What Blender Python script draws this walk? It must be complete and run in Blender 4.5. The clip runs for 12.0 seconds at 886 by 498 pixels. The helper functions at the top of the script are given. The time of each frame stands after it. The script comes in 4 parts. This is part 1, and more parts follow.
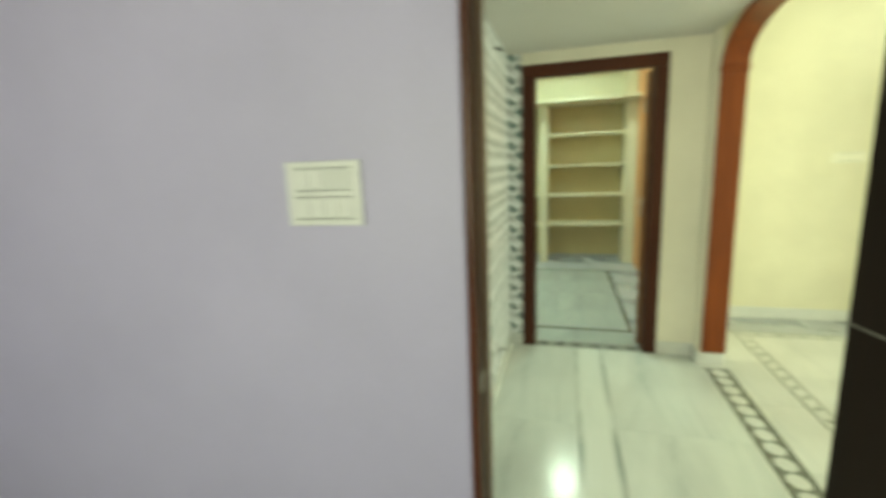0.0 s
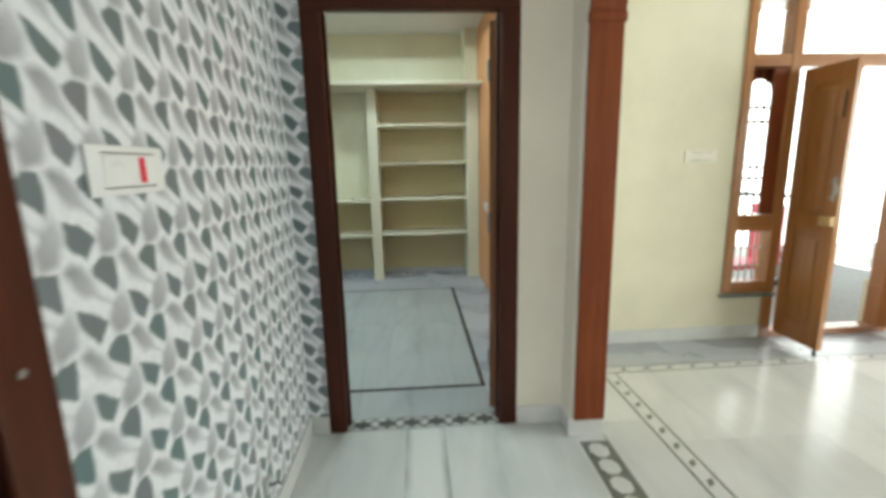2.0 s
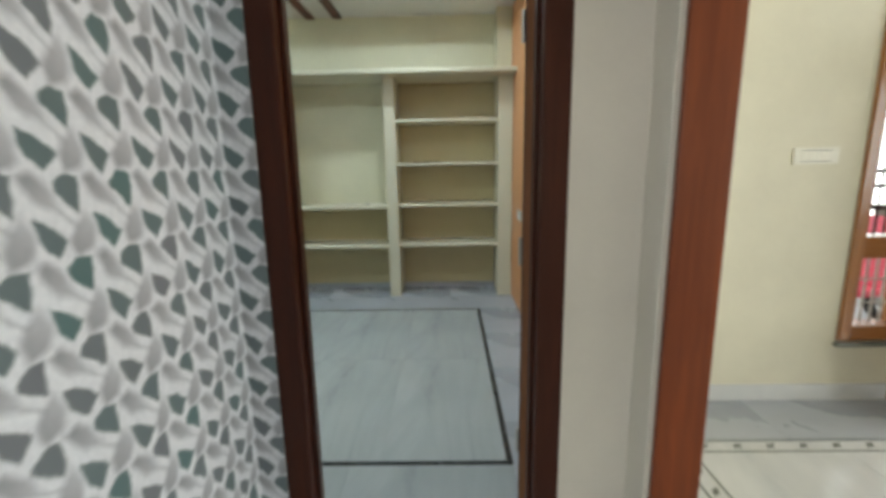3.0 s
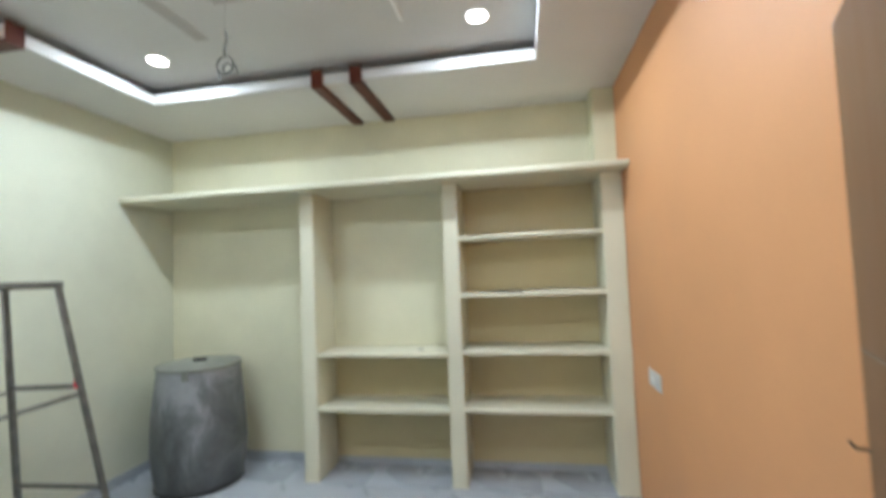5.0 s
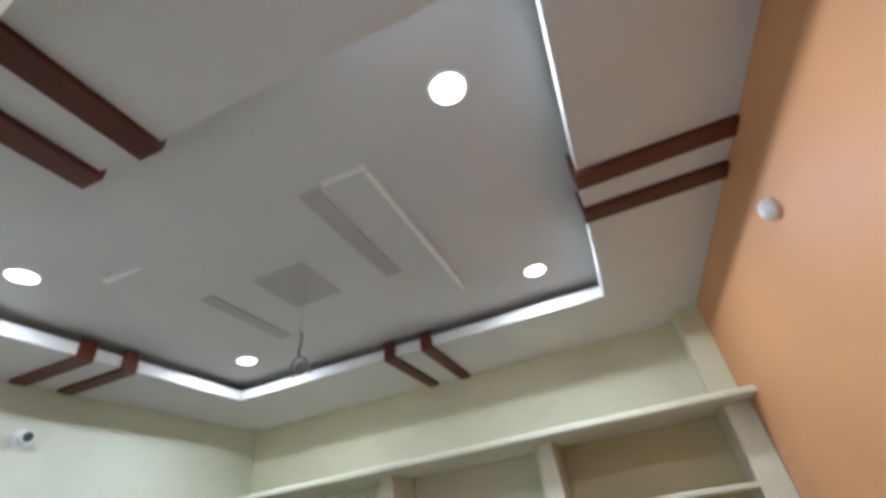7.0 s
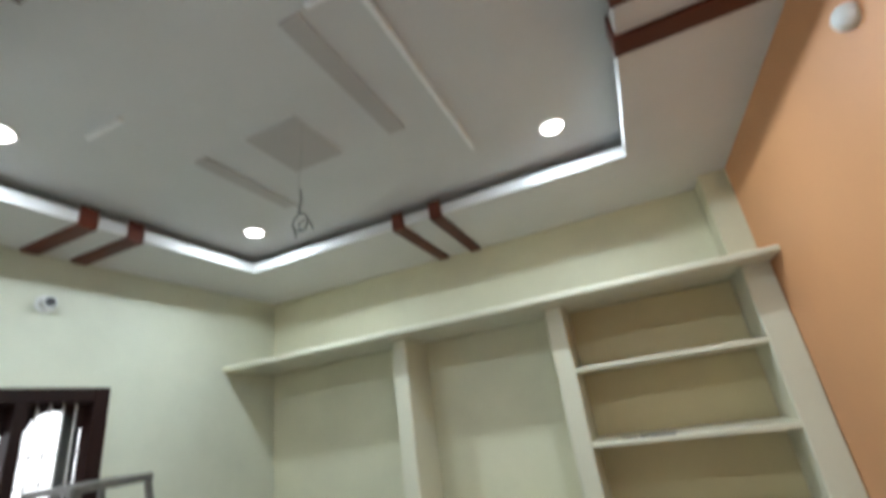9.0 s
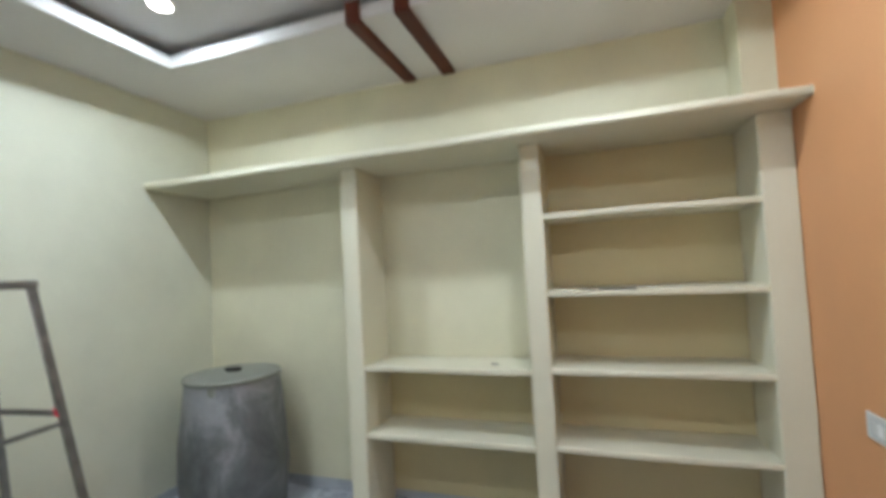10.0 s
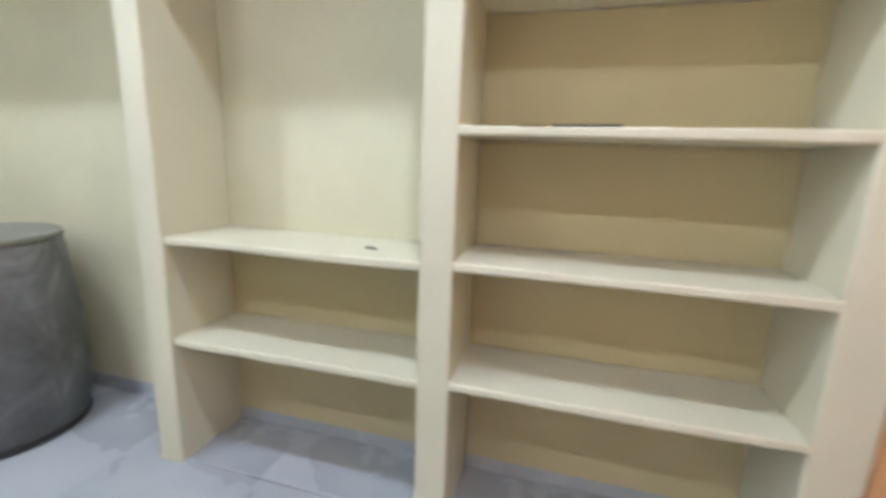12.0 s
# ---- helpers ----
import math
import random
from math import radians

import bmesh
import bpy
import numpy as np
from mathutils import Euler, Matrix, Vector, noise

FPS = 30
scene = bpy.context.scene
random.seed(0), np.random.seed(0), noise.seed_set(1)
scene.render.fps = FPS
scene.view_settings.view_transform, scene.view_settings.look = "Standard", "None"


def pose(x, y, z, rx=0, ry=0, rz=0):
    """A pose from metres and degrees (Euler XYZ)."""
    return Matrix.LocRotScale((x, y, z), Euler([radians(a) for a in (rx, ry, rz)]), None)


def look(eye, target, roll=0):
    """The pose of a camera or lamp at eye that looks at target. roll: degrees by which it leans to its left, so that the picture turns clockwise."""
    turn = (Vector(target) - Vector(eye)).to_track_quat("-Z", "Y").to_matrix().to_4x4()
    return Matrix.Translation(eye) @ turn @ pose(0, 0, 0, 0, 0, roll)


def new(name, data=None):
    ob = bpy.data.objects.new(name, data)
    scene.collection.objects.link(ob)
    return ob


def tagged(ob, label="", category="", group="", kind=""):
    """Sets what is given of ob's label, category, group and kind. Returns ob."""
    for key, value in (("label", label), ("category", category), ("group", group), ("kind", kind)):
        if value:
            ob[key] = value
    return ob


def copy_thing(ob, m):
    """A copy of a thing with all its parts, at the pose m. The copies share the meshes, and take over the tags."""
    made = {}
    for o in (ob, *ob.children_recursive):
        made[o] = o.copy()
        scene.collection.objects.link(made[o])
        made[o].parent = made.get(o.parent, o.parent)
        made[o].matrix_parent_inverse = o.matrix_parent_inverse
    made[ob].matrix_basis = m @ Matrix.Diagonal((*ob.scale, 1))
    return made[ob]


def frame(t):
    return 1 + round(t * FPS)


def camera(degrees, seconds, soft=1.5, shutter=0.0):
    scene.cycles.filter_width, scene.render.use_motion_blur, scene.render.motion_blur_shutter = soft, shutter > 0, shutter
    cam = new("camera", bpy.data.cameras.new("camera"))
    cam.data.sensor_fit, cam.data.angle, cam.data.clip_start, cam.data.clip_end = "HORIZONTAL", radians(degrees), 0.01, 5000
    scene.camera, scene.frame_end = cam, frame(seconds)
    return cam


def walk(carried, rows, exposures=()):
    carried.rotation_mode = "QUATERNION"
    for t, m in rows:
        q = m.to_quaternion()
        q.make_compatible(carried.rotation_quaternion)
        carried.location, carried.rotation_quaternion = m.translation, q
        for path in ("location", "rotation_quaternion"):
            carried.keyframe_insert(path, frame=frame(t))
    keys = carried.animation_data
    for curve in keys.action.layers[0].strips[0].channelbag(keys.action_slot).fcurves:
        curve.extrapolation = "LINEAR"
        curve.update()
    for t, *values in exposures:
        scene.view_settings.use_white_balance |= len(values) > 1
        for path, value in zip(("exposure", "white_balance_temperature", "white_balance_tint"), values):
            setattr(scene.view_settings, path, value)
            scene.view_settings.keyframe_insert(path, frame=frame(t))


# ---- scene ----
cam = camera(90.7, 12.0, soft=4.0, shutter=0.5)
PATH = [
    (0, (0.311, -3.381, 1.434), (-0.222, -1.489, 1.067), -2.3),
    (0.2, (0.342, -3.24, 1.42), (0.059, -1.3, 1.035), -2.3),
    (0.5, (0.375, -3.04, 1.403), (0.262, -1.083, 1.006), -2.2),
    (1, (0.419, -2.756, 1.398), (0.489, -0.795, 1.009), -1.3),
    (1.5, (0.431, -2.432, 1.393), (0.594, -0.473, 1.022), -1.0),
    (2, (0.478, -2.095, 1.367), (0.599, -0.135, 0.987), -1.2),
    (2.5, (0.552, -1.745, 1.369), (0.596, 0.215, 0.975), -1.4),
    (4.3, (0.64, -0.476, 1.415), (0.416, 1.501, 1.21), -0.1),
    (4.5, (0.588, -0.33, 1.478), (0.335, 1.648, 1.326), -0.4),
    (4.7, (0.544, -0.216, 1.474), (0.261, 1.763, 1.429), -0.9),
    (5, (0.525, -0.091, 1.566), (0.176, 1.876, 1.672), -2.2),
    (5.5, (0.513, 0.069, 1.63), (0.062, 1.951, 2.136), -5.5),
    (6, (0.547, 0.099, 1.731), (0.035, 1.837, 2.577), -7.7),
    (6.5, (0.517, 0.038, 1.761), (0.048, 1.632, 2.874), -8.4),
    (8.5, (0.533, 0.124, 1.756), (-0.099, 1.75, 2.734), -11.2),
    (9, (0.442, 0.237, 1.672), (-0.236, 1.983, 2.372), -8.1),
    (9.5, (0.377, 0.436, 1.639), (-0.327, 2.274, 1.995), -5.2),
    (10, (0.309, 0.663, 1.56), (-0.327, 2.557, 1.647), -2.9),
    (10.5, (0.343, 0.933, 1.427), (-0.172, 2.862, 1.295), -1.2),
    (11, (0.434, 1.263, 1.365), (0.086, 3.205, 1.038), 0.4),
    (11.5, (0.493, 1.576, 1.315), (0.237, 3.519, 0.914), 2.0),
    (12, (0.395, 1.82, 1.304), (-0.123, 3.708, 0.895), 2.0),
]
EXPOSURES = [(0.0, 0.34, 8800, -23), (0.5, 0.25, 7900, -16), (1.0, 0.18, 7400, -8), (1.5, 0.10, 6700, -2), (2.0, 0.00, 6550, 4), (2.7, -0.30, 6500, 9),
             (4.3, 0.47, 6900, 5), (4.7, 0.42, 6700, 10), (5.0, 0.34, 6400, 15), (5.5, 0.06, 6250, 17), (6.0, -0.12, 6250, 20), (6.7, -0.11, 6250, 20), (8.3, -0.10, 6350, 15),
             (9.5, -0.06, 6450, 14), (10.0, 0.14, 6500, 18), (10.5, 0.34, 6750, 24), (11.0, 0.52, 6850, 28), (11.5, 0.56, 6650, 26), (12.0, 0.61, 6500, 23)]
walk(cam, [(t, look(eye, target, roll)) for t, eye, target, roll in PATH], EXPOSURES)

# ---- world, sun, light ----
world = bpy.data.worlds.new("daylight")
scene.world = world
world.use_nodes = True
wn = world.node_tree.nodes
sky = wn.new("ShaderNodeTexSky")
sky.sky_type = "NISHITA"
sky.sun_disc = False
sky.sun_elevation, sky.sun_rotation = radians(48), radians(160)
wn["Background"].inputs["Strength"].default_value = 0.10
world.node_tree.links.new(sky.outputs["Color"], wn["Background"].inputs["Color"])
sun = new("sun", bpy.data.lights.new("sun", "SUN"))
sun.data.energy, sun.data.angle, sun.data.color = 3.0, radians(0.6), (1.0, 0.95, 0.87)
sun.matrix_world = look((0, 0, 0), (0.35, 1.0, -1.25))
LAMP_WATTS = 17.0
LAMP_COLOUR = (0.82, 1.0, 1.10)
GLOW_FRONT, GLOW_SIDE = 3.5, 2.5


def window_light(name, eye, target, w, h, watts, colour):
    """Area lamp in a wall opening, standing in for sky light."""
    d = new(name, bpy.data.lights.new(name, "AREA"))
    d.data.shape, d.data.size, d.data.size_y, d.data.energy, d.data.color = "RECTANGLE", w, h, watts, colour
    d.matrix_world = look(eye, target)


# unseen end-wall window, added to brighten the living room and hall
window_light("living_unseen_window_light", (5.84, -1.2, 1.5), (0, -1.2, 1.5), 2.7, 1.5, 165.0, (0.97, 1.0, 0.97))
# no window known here: lamp and opening are added to brighten the side room
window_light("side_room_added_light", (-1.85, -1.45, 1.72), (0, -1.3, 1.3), 0.5, 0.5, 5.0, (0.93, 1.0, 0.95))
window_light("first_room_window_light", (-0.5, -5.16, 1.55), (-0.5, 0, 1.55), 1.9, 1.2, 62.0, (1.0, 0.97, 0.95))

# ---- materials ----


def nodes_of(name):
    m = bpy.data.materials.new(name)
    m.use_nodes = True
    return m, m.node_tree.nodes, m.node_tree.links, m.node_tree.nodes["Principled BSDF"]


def math_node(n, l, op, a, b=0.0, c=None):
    k = n.new("ShaderNodeMath")
    k.operation = op
    for i, v in enumerate((a, b) if c is None else (a, b, c)):
        if isinstance(v, (int, float)):
            k.inputs[i].default_value = v
        else:
            l.new(v, k.inputs[i])
    return k.outputs[0]


def noise_node(n, l, scale, detail=3.0, stretch=(1, 1, 1), rough=0.5, distort=0.0):
    co, mp, nz = n.new("ShaderNodeTexCoord"), n.new("ShaderNodeMapping"), n.new("ShaderNodeTexNoise")
    mp.inputs["Scale"].default_value = stretch
    nz.inputs["Scale"].default_value, nz.inputs["Detail"].default_value = scale, detail
    nz.inputs["Roughness"].default_value, nz.inputs["Distortion"].default_value = rough, distort
    l.new(co.outputs["Object"], mp.inputs["Vector"])
    l.new(mp.outputs["Vector"], nz.inputs["Vector"])
    return nz.outputs["Fac"]


def ramp(n, l, fac, stops):
    r = n.new("ShaderNodeValToRGB")
    while len(r.color_ramp.elements) < len(stops):
        r.color_ramp.elements.new(0.5)
    for e, (p, c) in zip(r.color_ramp.elements, stops):
        e.position, e.color = p, (*c, 1)
    l.new(fac, r.inputs["Fac"])
    return r.outputs["Color"]


def mix(n, l, kind, fac, a, b):
    k = n.new("ShaderNodeMix")
    k.data_type, k.blend_type = "RGBA", kind
    for i, v in ((0, fac), (6, a), (7, b)):
        if isinstance(v, (int, float)):
            k.inputs[i].default_value = v
        elif isinstance(v, tuple):
            k.inputs[i].default_value = (*v, 1)
        else:
            l.new(v, k.inputs[i])
    return k.outputs[2]


def bump(n, l, b, height, strength, distance=0.004):
    k = n.new("ShaderNodeBump")
    k.inputs["Strength"].default_value, k.inputs["Distance"].default_value = strength, distance
    l.new(height, k.inputs["Height"])
    l.new(k.outputs["Normal"], b.inputs["Normal"])


def shade(c, f):
    return tuple(min(1.0, v * f) for v in c)


def paint(name, c, rough=0.6, patch=0.07, grain=60.0, relief=0.06):
    """Wall paint: roller stipple, and broad uneven patches."""
    m, n, l, b = nodes_of(name)
    big = noise_node(n, l, 1.7, 4.0, rough=0.6)
    col = ramp(n, l, big, [(0.3, shade(c, 1 - patch)), (0.7, shade(c, 1 + patch))])
    fine = noise_node(n, l, grain, 4.0)
    col = mix(n, l, "MULTIPLY", 0.2, col, ramp(n, l, fine, [(0.3, (0.88, 0.88, 0.88)), (0.7, (1, 1, 1))]))
    l.new(col, b.inputs["Base Color"])
    l.new(math_node(n, l, "MULTIPLY_ADD", big, 0.18, rough - 0.09), b.inputs["Roughness"])
    bump(n, l, b, fine, relief)
    return m


def wood(name, dark, light, rough=0.3, axis="z", coat=0.4, scale=9.0, spec=0.5):
    """Varnished wood with long grain, knots of tone and a little wear."""
    m, n, l, b = nodes_of(name)
    s = {"x": (0.07, 1, 1), "y": (1, 0.07, 1), "z": (1, 1, 0.07)}[axis]
    g = noise_node(n, l, scale * 3, 6.0, s, 0.65, 0.6)
    big = noise_node(n, l, scale * 0.25, 3.0, s)
    f = math_node(n, l, "MULTIPLY_ADD", big, 0.5, math_node(n, l, "MULTIPLY", g, 0.5))
    l.new(ramp(n, l, f, [(0.33, dark), (0.55, tuple((a + c) / 2 for a, c in zip(dark, light))), (0.68, light)]), b.inputs["Base Color"])
    l.new(math_node(n, l, "MULTIPLY_ADD", g, 0.25, rough - 0.1), b.inputs["Roughness"])
    b.inputs["Coat Weight"].default_value, b.inputs["Coat Roughness"].default_value = coat, 0.12
    b.inputs["Specular IOR Level"].default_value = spec
    bump(n, l, b, g, 0.15, 0.002)
    return m


def marble(name, base, vein, along="y", rough=0.16, amount=0.5, pull=0.16):
    """Polished slabs: cloudy ground, drawn-out veins; each slab a little apart in tone."""
    m, n, l, b = nodes_of(name)
    s = {"x": (pull, 1, 1), "y": (1, pull, 1)}[along]
    v = noise_node(n, l, 5.5 if pull < 0.2 else 2.6, 7.0, s, 0.6, 1.4 if pull < 0.3 else 0.4)
    cloud = noise_node(n, l, 1.3, 4.0, rough=0.6)
    col = ramp(n, l, v, [(0.28, vein), (0.28 + 0.28 * amount, tuple(0.35 * a + 0.65 * c for a, c in zip(vein, base))), (0.62, base)])
    col = mix(n, l, "MULTIPLY", 0.6, col, ramp(n, l, cloud, [(0.3, (0.78, 0.79, 0.8)), (0.65, (1, 1, 1))]))
    info = n.new("ShaderNodeObjectInfo")
    tone = ramp(n, l, info.outputs["Random"], [(0.0, (0.91, 0.918, 0.93)), (1.0, (1, 1, 1))])
    l.new(mix(n, l, "MULTIPLY", 1.0, col, tone), b.inputs["Base Color"])
    l.new(math_node(n, l, "MULTIPLY_ADD", cloud, 0.16, rough - 0.05), b.inputs["Roughness"])
    bump(n, l, b, noise_node(n, l, 3.0, 2.0), 0.05, 0.004)
    return m


def plain(name, c, rough=0.4, metal=0.0, spread=0.12, scale=25.0):
    m, n, l, b = nodes_of(name)
    f = noise_node(n, l, scale, 4.0)
    l.new(ramp(n, l, f, [(0.3, shade(c, 1 - spread)), (0.7, shade(c, 1 + spread))]), b.inputs["Base Color"])
    l.new(math_node(n, l, "MULTIPLY_ADD", f, 0.2, rough - 0.1), b.inputs["Roughness"])
    b.inputs["Metallic"].default_value = metal
    bump(n, l, b, f, 0.06, 0.002)
    return m


def glow(name, c, strength):
    m, n, l, b = nodes_of(name)
    b.inputs["Base Color"].default_value = (0.8, 0.8, 0.8, 1)
    b.inputs["Emission Color"].default_value = (*c, 1)
    b.inputs["Emission Strength"].default_value = strength
    return m


def glass(name, tint=(0.95, 0.97, 0.96)):
    m, n, l, b = nodes_of(name)
    b.inputs["Base Color"].default_value = (*tint, 1)
    b.inputs["Transmission Weight"].default_value, b.inputs["Roughness"].default_value = 1.0, 0.03
    b.inputs["IOR"].default_value = 1.45
    return m


def wallpaper(name):
    """Printed paper: upright columns of dark teal gaps and grey leaves in turn, held in a net of white blades, every second column half a step down."""
    m, n, l, b = nodes_of(name)
    PW, PH = 13.4, 15.6                      # the pattern's step across and up, in cm
    co, sep, ws = n.new("ShaderNodeTexCoord"), n.new("ShaderNodeSeparateXYZ"), n.new("ShaderNodeSeparateColor")
    wob = n.new("ShaderNodeTexNoise")
    wob.inputs["Scale"].default_value, wob.inputs["Detail"].default_value = 11.0, 2.0
    l.new(co.outputs["Object"], wob.inputs["Vector"])
    l.new(co.outputs["Object"], sep.inputs["Vector"])
    l.new(wob.outputs["Color"], ws.inputs["Color"])
    M = lambda op, a, c=0.0, d=None: math_node(n, l, op, a, c, d)
    fine = noise_node(n, l, 120.0, 4.0, (1, 1, 0.4))
    rag = M("MULTIPLY_ADD", fine, 0.9, -0.45)
    # the strip beside the door runs on round the corner, so x and y add up
    run = M("MULTIPLY_ADD", M("ADD", M("ADD", sep.outputs["X"], sep.outputs["Y"]), 1.009), 100.0 / PW, M("MULTIPLY_ADD", ws.outputs["Red"], 0.22, 99.89))
    up = M("MULTIPLY_ADD", M("SUBTRACT", sep.outputs["Z"], 1.411), 100.0 / PH, M("MULTIPLY_ADD", ws.outputs["Green"], 0.16, 99.92))

    def shape(du, dv, corners, soft):
        """How far (cm) outside a rounded shape a place lies; the shape repeats with its cell's middle at (du, dv)."""
        cu, cv = M("ADD", run, 0.5 - du), M("ADD", up, 0.5 - dv)
        x = M("MULTIPLY_ADD", M("FRACT", cu), PW, -PW / 2)
        y = M("MULTIPLY_ADD", M("FRACT", cv), PH, -PH / 2)
        pts = [(p * PW, q * PH) for p, q in corners]
        out = None
        for (ax, ay), (bx, by) in zip(pts, pts[1:] + pts[:1]):
            k = math.hypot(bx - ax, by - ay)
            nx, ny = (ay - by) / k, (bx - ax) / k
            d = M("MULTIPLY_ADD", x, nx, M("MULTIPLY_ADD", y, ny, -(nx * ax + ny * ay)))
            out = d if out is None else M("SMOOTH_MAX", out, d, soft)
        return M("ADD", out, rag), x, y, M("FLOOR", cu), M("FLOOR", cv)

    def cover(d, lo, hi):
        return ramp(n, l, M("MULTIPLY_ADD", d, 0.2, 0.5), [(0.5 + lo * 0.2, (1, 1, 1)), (0.5 + hi * 0.2, (0, 0, 0))])

    gap_a, _, _, ca, ra = shape(0.0, 0.0, ((-0.28, 0.25), (0.02, 0.13), (0.25, -0.04), (0.03, -0.27), (-0.22, -0.07)), 0.9)
    gap_b, _, _, cb_, rb = shape(0.32, 0.5, ((-0.21, 0.12), (-0.02, 0.24), (0.22, 0.21), (0.24, -0.06), (0.19, -0.26), (-0.20, 0.02)), 0.8)
    leaf_b, xb, yb, _, _ = shape(0.5, 0.0, ((0.10, 0.34), (0.26, 0.06), (0.16, -0.22), (-0.18, -0.28), (-0.26, -0.02)), 1.2)
    leaf_a, xa, ya, _, _ = shape(0.0, 0.5, ((-0.42, 0.20), (-0.20, 0.28), (0.06, 0.10), (0.30, -0.30), (-0.16, -0.15)), 1.2)
    blade, _, _, _, _ = shape(0.24, 0.27, ((-0.24, 0.14), (0.24, -0.15), (0.20, -0.20)), 0.2)
    white = ramp(n, l, fine, [(0.3, (0.72, 0.735, 0.77)), (0.6, (0.85, 0.86, 0.89))])
    tone_a = M("MULTIPLY_ADD", M("SUBTRACT", ya, xa), 0.07, M("MULTIPLY_ADD", rag, 0.4, 0.45))
    tone_b = M("MULTIPLY_ADD", M("ADD", yb, xb), -0.06, M("MULTIPLY_ADD", rag, 0.4, 0.5))
    greys = [(0.1, (0.60, 0.61, 0.64)), (0.5, (0.44, 0.445, 0.47)), (0.95, (0.31, 0.315, 0.335))]
    col = mix(n, l, "MIX", cover(leaf_a, -1.1, 0.5), white, ramp(n, l, tone_a, greys))
    col = mix(n, l, "MIX", cover(leaf_b, -1.1, 0.5), col, ramp(n, l, tone_b, greys))
    col = mix(n, l, "MIX", M("MULTIPLY", cover(blade, -0.1, 0.3), 0.35), col, (0.30, 0.31, 0.33))
    for gap, c, r in ((gap_a, ca, ra), (gap_b, cb_, rb)):
        pick, cell = n.new("ShaderNodeTexWhiteNoise"), n.new("ShaderNodeCombineXYZ")
        pick.noise_dimensions = "2D"
        l.new(c, cell.inputs["X"])
        l.new(r, cell.inputs["Y"])
        l.new(cell.outputs["Vector"], pick.inputs["Vector"])
        teal = ramp(n, l, pick.outputs["Value"], [(0.0, (0.11, 0.185, 0.185)), (0.4, (0.18, 0.20, 0.215)), (0.75, (0.13, 0.185, 0.19)), (1.0, (0.20, 0.21, 0.23))])
        col = mix(n, l, "MIX", cover(gap, -0.35, 0.25), col, teal)
    l.new(col, b.inputs["Base Color"])
    b.inputs["Roughness"].default_value = 0.40
    bump(n, l, b, fine, 0.1, 0.002)
    return m


cream = paint("cream_wall_paint", (0.655, 0.62, 0.445))
living_cream = paint("living_room_cream_paint", (0.69, 0.655, 0.515))
pale_cream = paint("pale_cream_wall_paint", (0.74, 0.70, 0.61))
# darker tan copy of the cream: the shelf bays' shade put into colour
shaded_back = paint("shaded_shelf_back_paint", (0.51, 0.435, 0.245), 0.55, 0.06)
# lit copy of the cream: cool lamp light put into the left wall's colour
lit_left_cream = paint("lit_cream_left_wall_paint", (0.60, 0.60, 0.47))
cream_shelf = paint("cream_shelf_paint", (0.65, 0.62, 0.475), 0.5, 0.04)
orange = paint("orange_wall_paint", (0.66, 0.315, 0.14), 0.55, 0.05)
lavender = paint("lavender_wall_paint", (0.322, 0.302, 0.445), 0.55, 0.05)
ceiling_white = paint("ceiling_paint", (0.64, 0.62, 0.60), 0.6, 0.04)
tray_white = paint("tray_paint", (0.62, 0.61, 0.60), 0.5, 0.04)
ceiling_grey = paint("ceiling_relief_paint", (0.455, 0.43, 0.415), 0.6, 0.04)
# whiter than the tray: light on the relief's edges put into colour
lit_edge_white = plain("lit_edge_strip_paint", (0.88, 0.88, 0.88), 0.3, spread=0.03)
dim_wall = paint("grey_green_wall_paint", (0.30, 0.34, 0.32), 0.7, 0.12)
paper = wallpaper("leaf_net_wallpaper")
dark_wood = wood("dark_stained_wood", (0.028, 0.007, 0.0035), (0.095, 0.024, 0.009), 0.42, "z", 0.04, 9.0, 0.22)
dark_wood_x = wood("dark_stained_wood_across", (0.028, 0.007, 0.0035), (0.095, 0.024, 0.009), 0.42, "x", 0.04, 9.0, 0.22)
black_wood = wood("near_black_wood", (0.008, 0.005, 0.004), (0.020, 0.013, 0.009), 0.5, "z", 0.0, 9.0, 0.12)
# darker copy of the stained wood, the window's shade put into its colour
shaded_window_wood = wood("shaded_dark_window_wood", (0.008, 0.003, 0.0025), (0.022, 0.007, 0.005), 0.5, "z", 0.0, 9.0, 0.2)
red_wood = wood("red_brown_trim_wood", (0.11, 0.020, 0.005), (0.25, 0.058, 0.013), 0.42, "z", 0.05, 9.0, 0.3)
batten_wood_x = wood("batten_wood_x", (0.05, 0.012, 0.007), (0.15, 0.034, 0.016), 0.42, "x", 0.05, 9.0, 0.25)
batten_wood_y = wood("batten_wood_y", (0.05, 0.012, 0.007), (0.15, 0.034, 0.016), 0.42, "y", 0.05, 9.0, 0.25)
teak = wood("honey_teak", (0.23, 0.085, 0.022), (0.46, 0.20, 0.065), 0.3)
teak_x = wood("honey_teak_across", (0.23, 0.085, 0.022), (0.46, 0.20, 0.065), 0.3, "x")
door_tan = wood("tan_brown_door_wood", (0.20, 0.085, 0.04), (0.33, 0.16, 0.075), 0.5, "z", 0.03, 9.0, 0.2)
laminate = wood("brown_door_laminate", (0.085, 0.045, 0.026), (0.17, 0.098, 0.058), 0.34, "z", 0.15, 7.0, 0.45)
white_marble = marble("white_marble", (0.73, 0.73, 0.705), (0.54, 0.56, 0.56), "y", 0.15, 0.5, 0.25)
hall_marble = marble("veined_hall_marble", (0.71, 0.73, 0.70), (0.44, 0.48, 0.47), "y", 0.16, 0.5, 0.22)
grey_marble = marble("grey_green_marble", (0.49, 0.525, 0.515), (0.30, 0.33, 0.33), "y", 0.2, 0.5, 0.24)
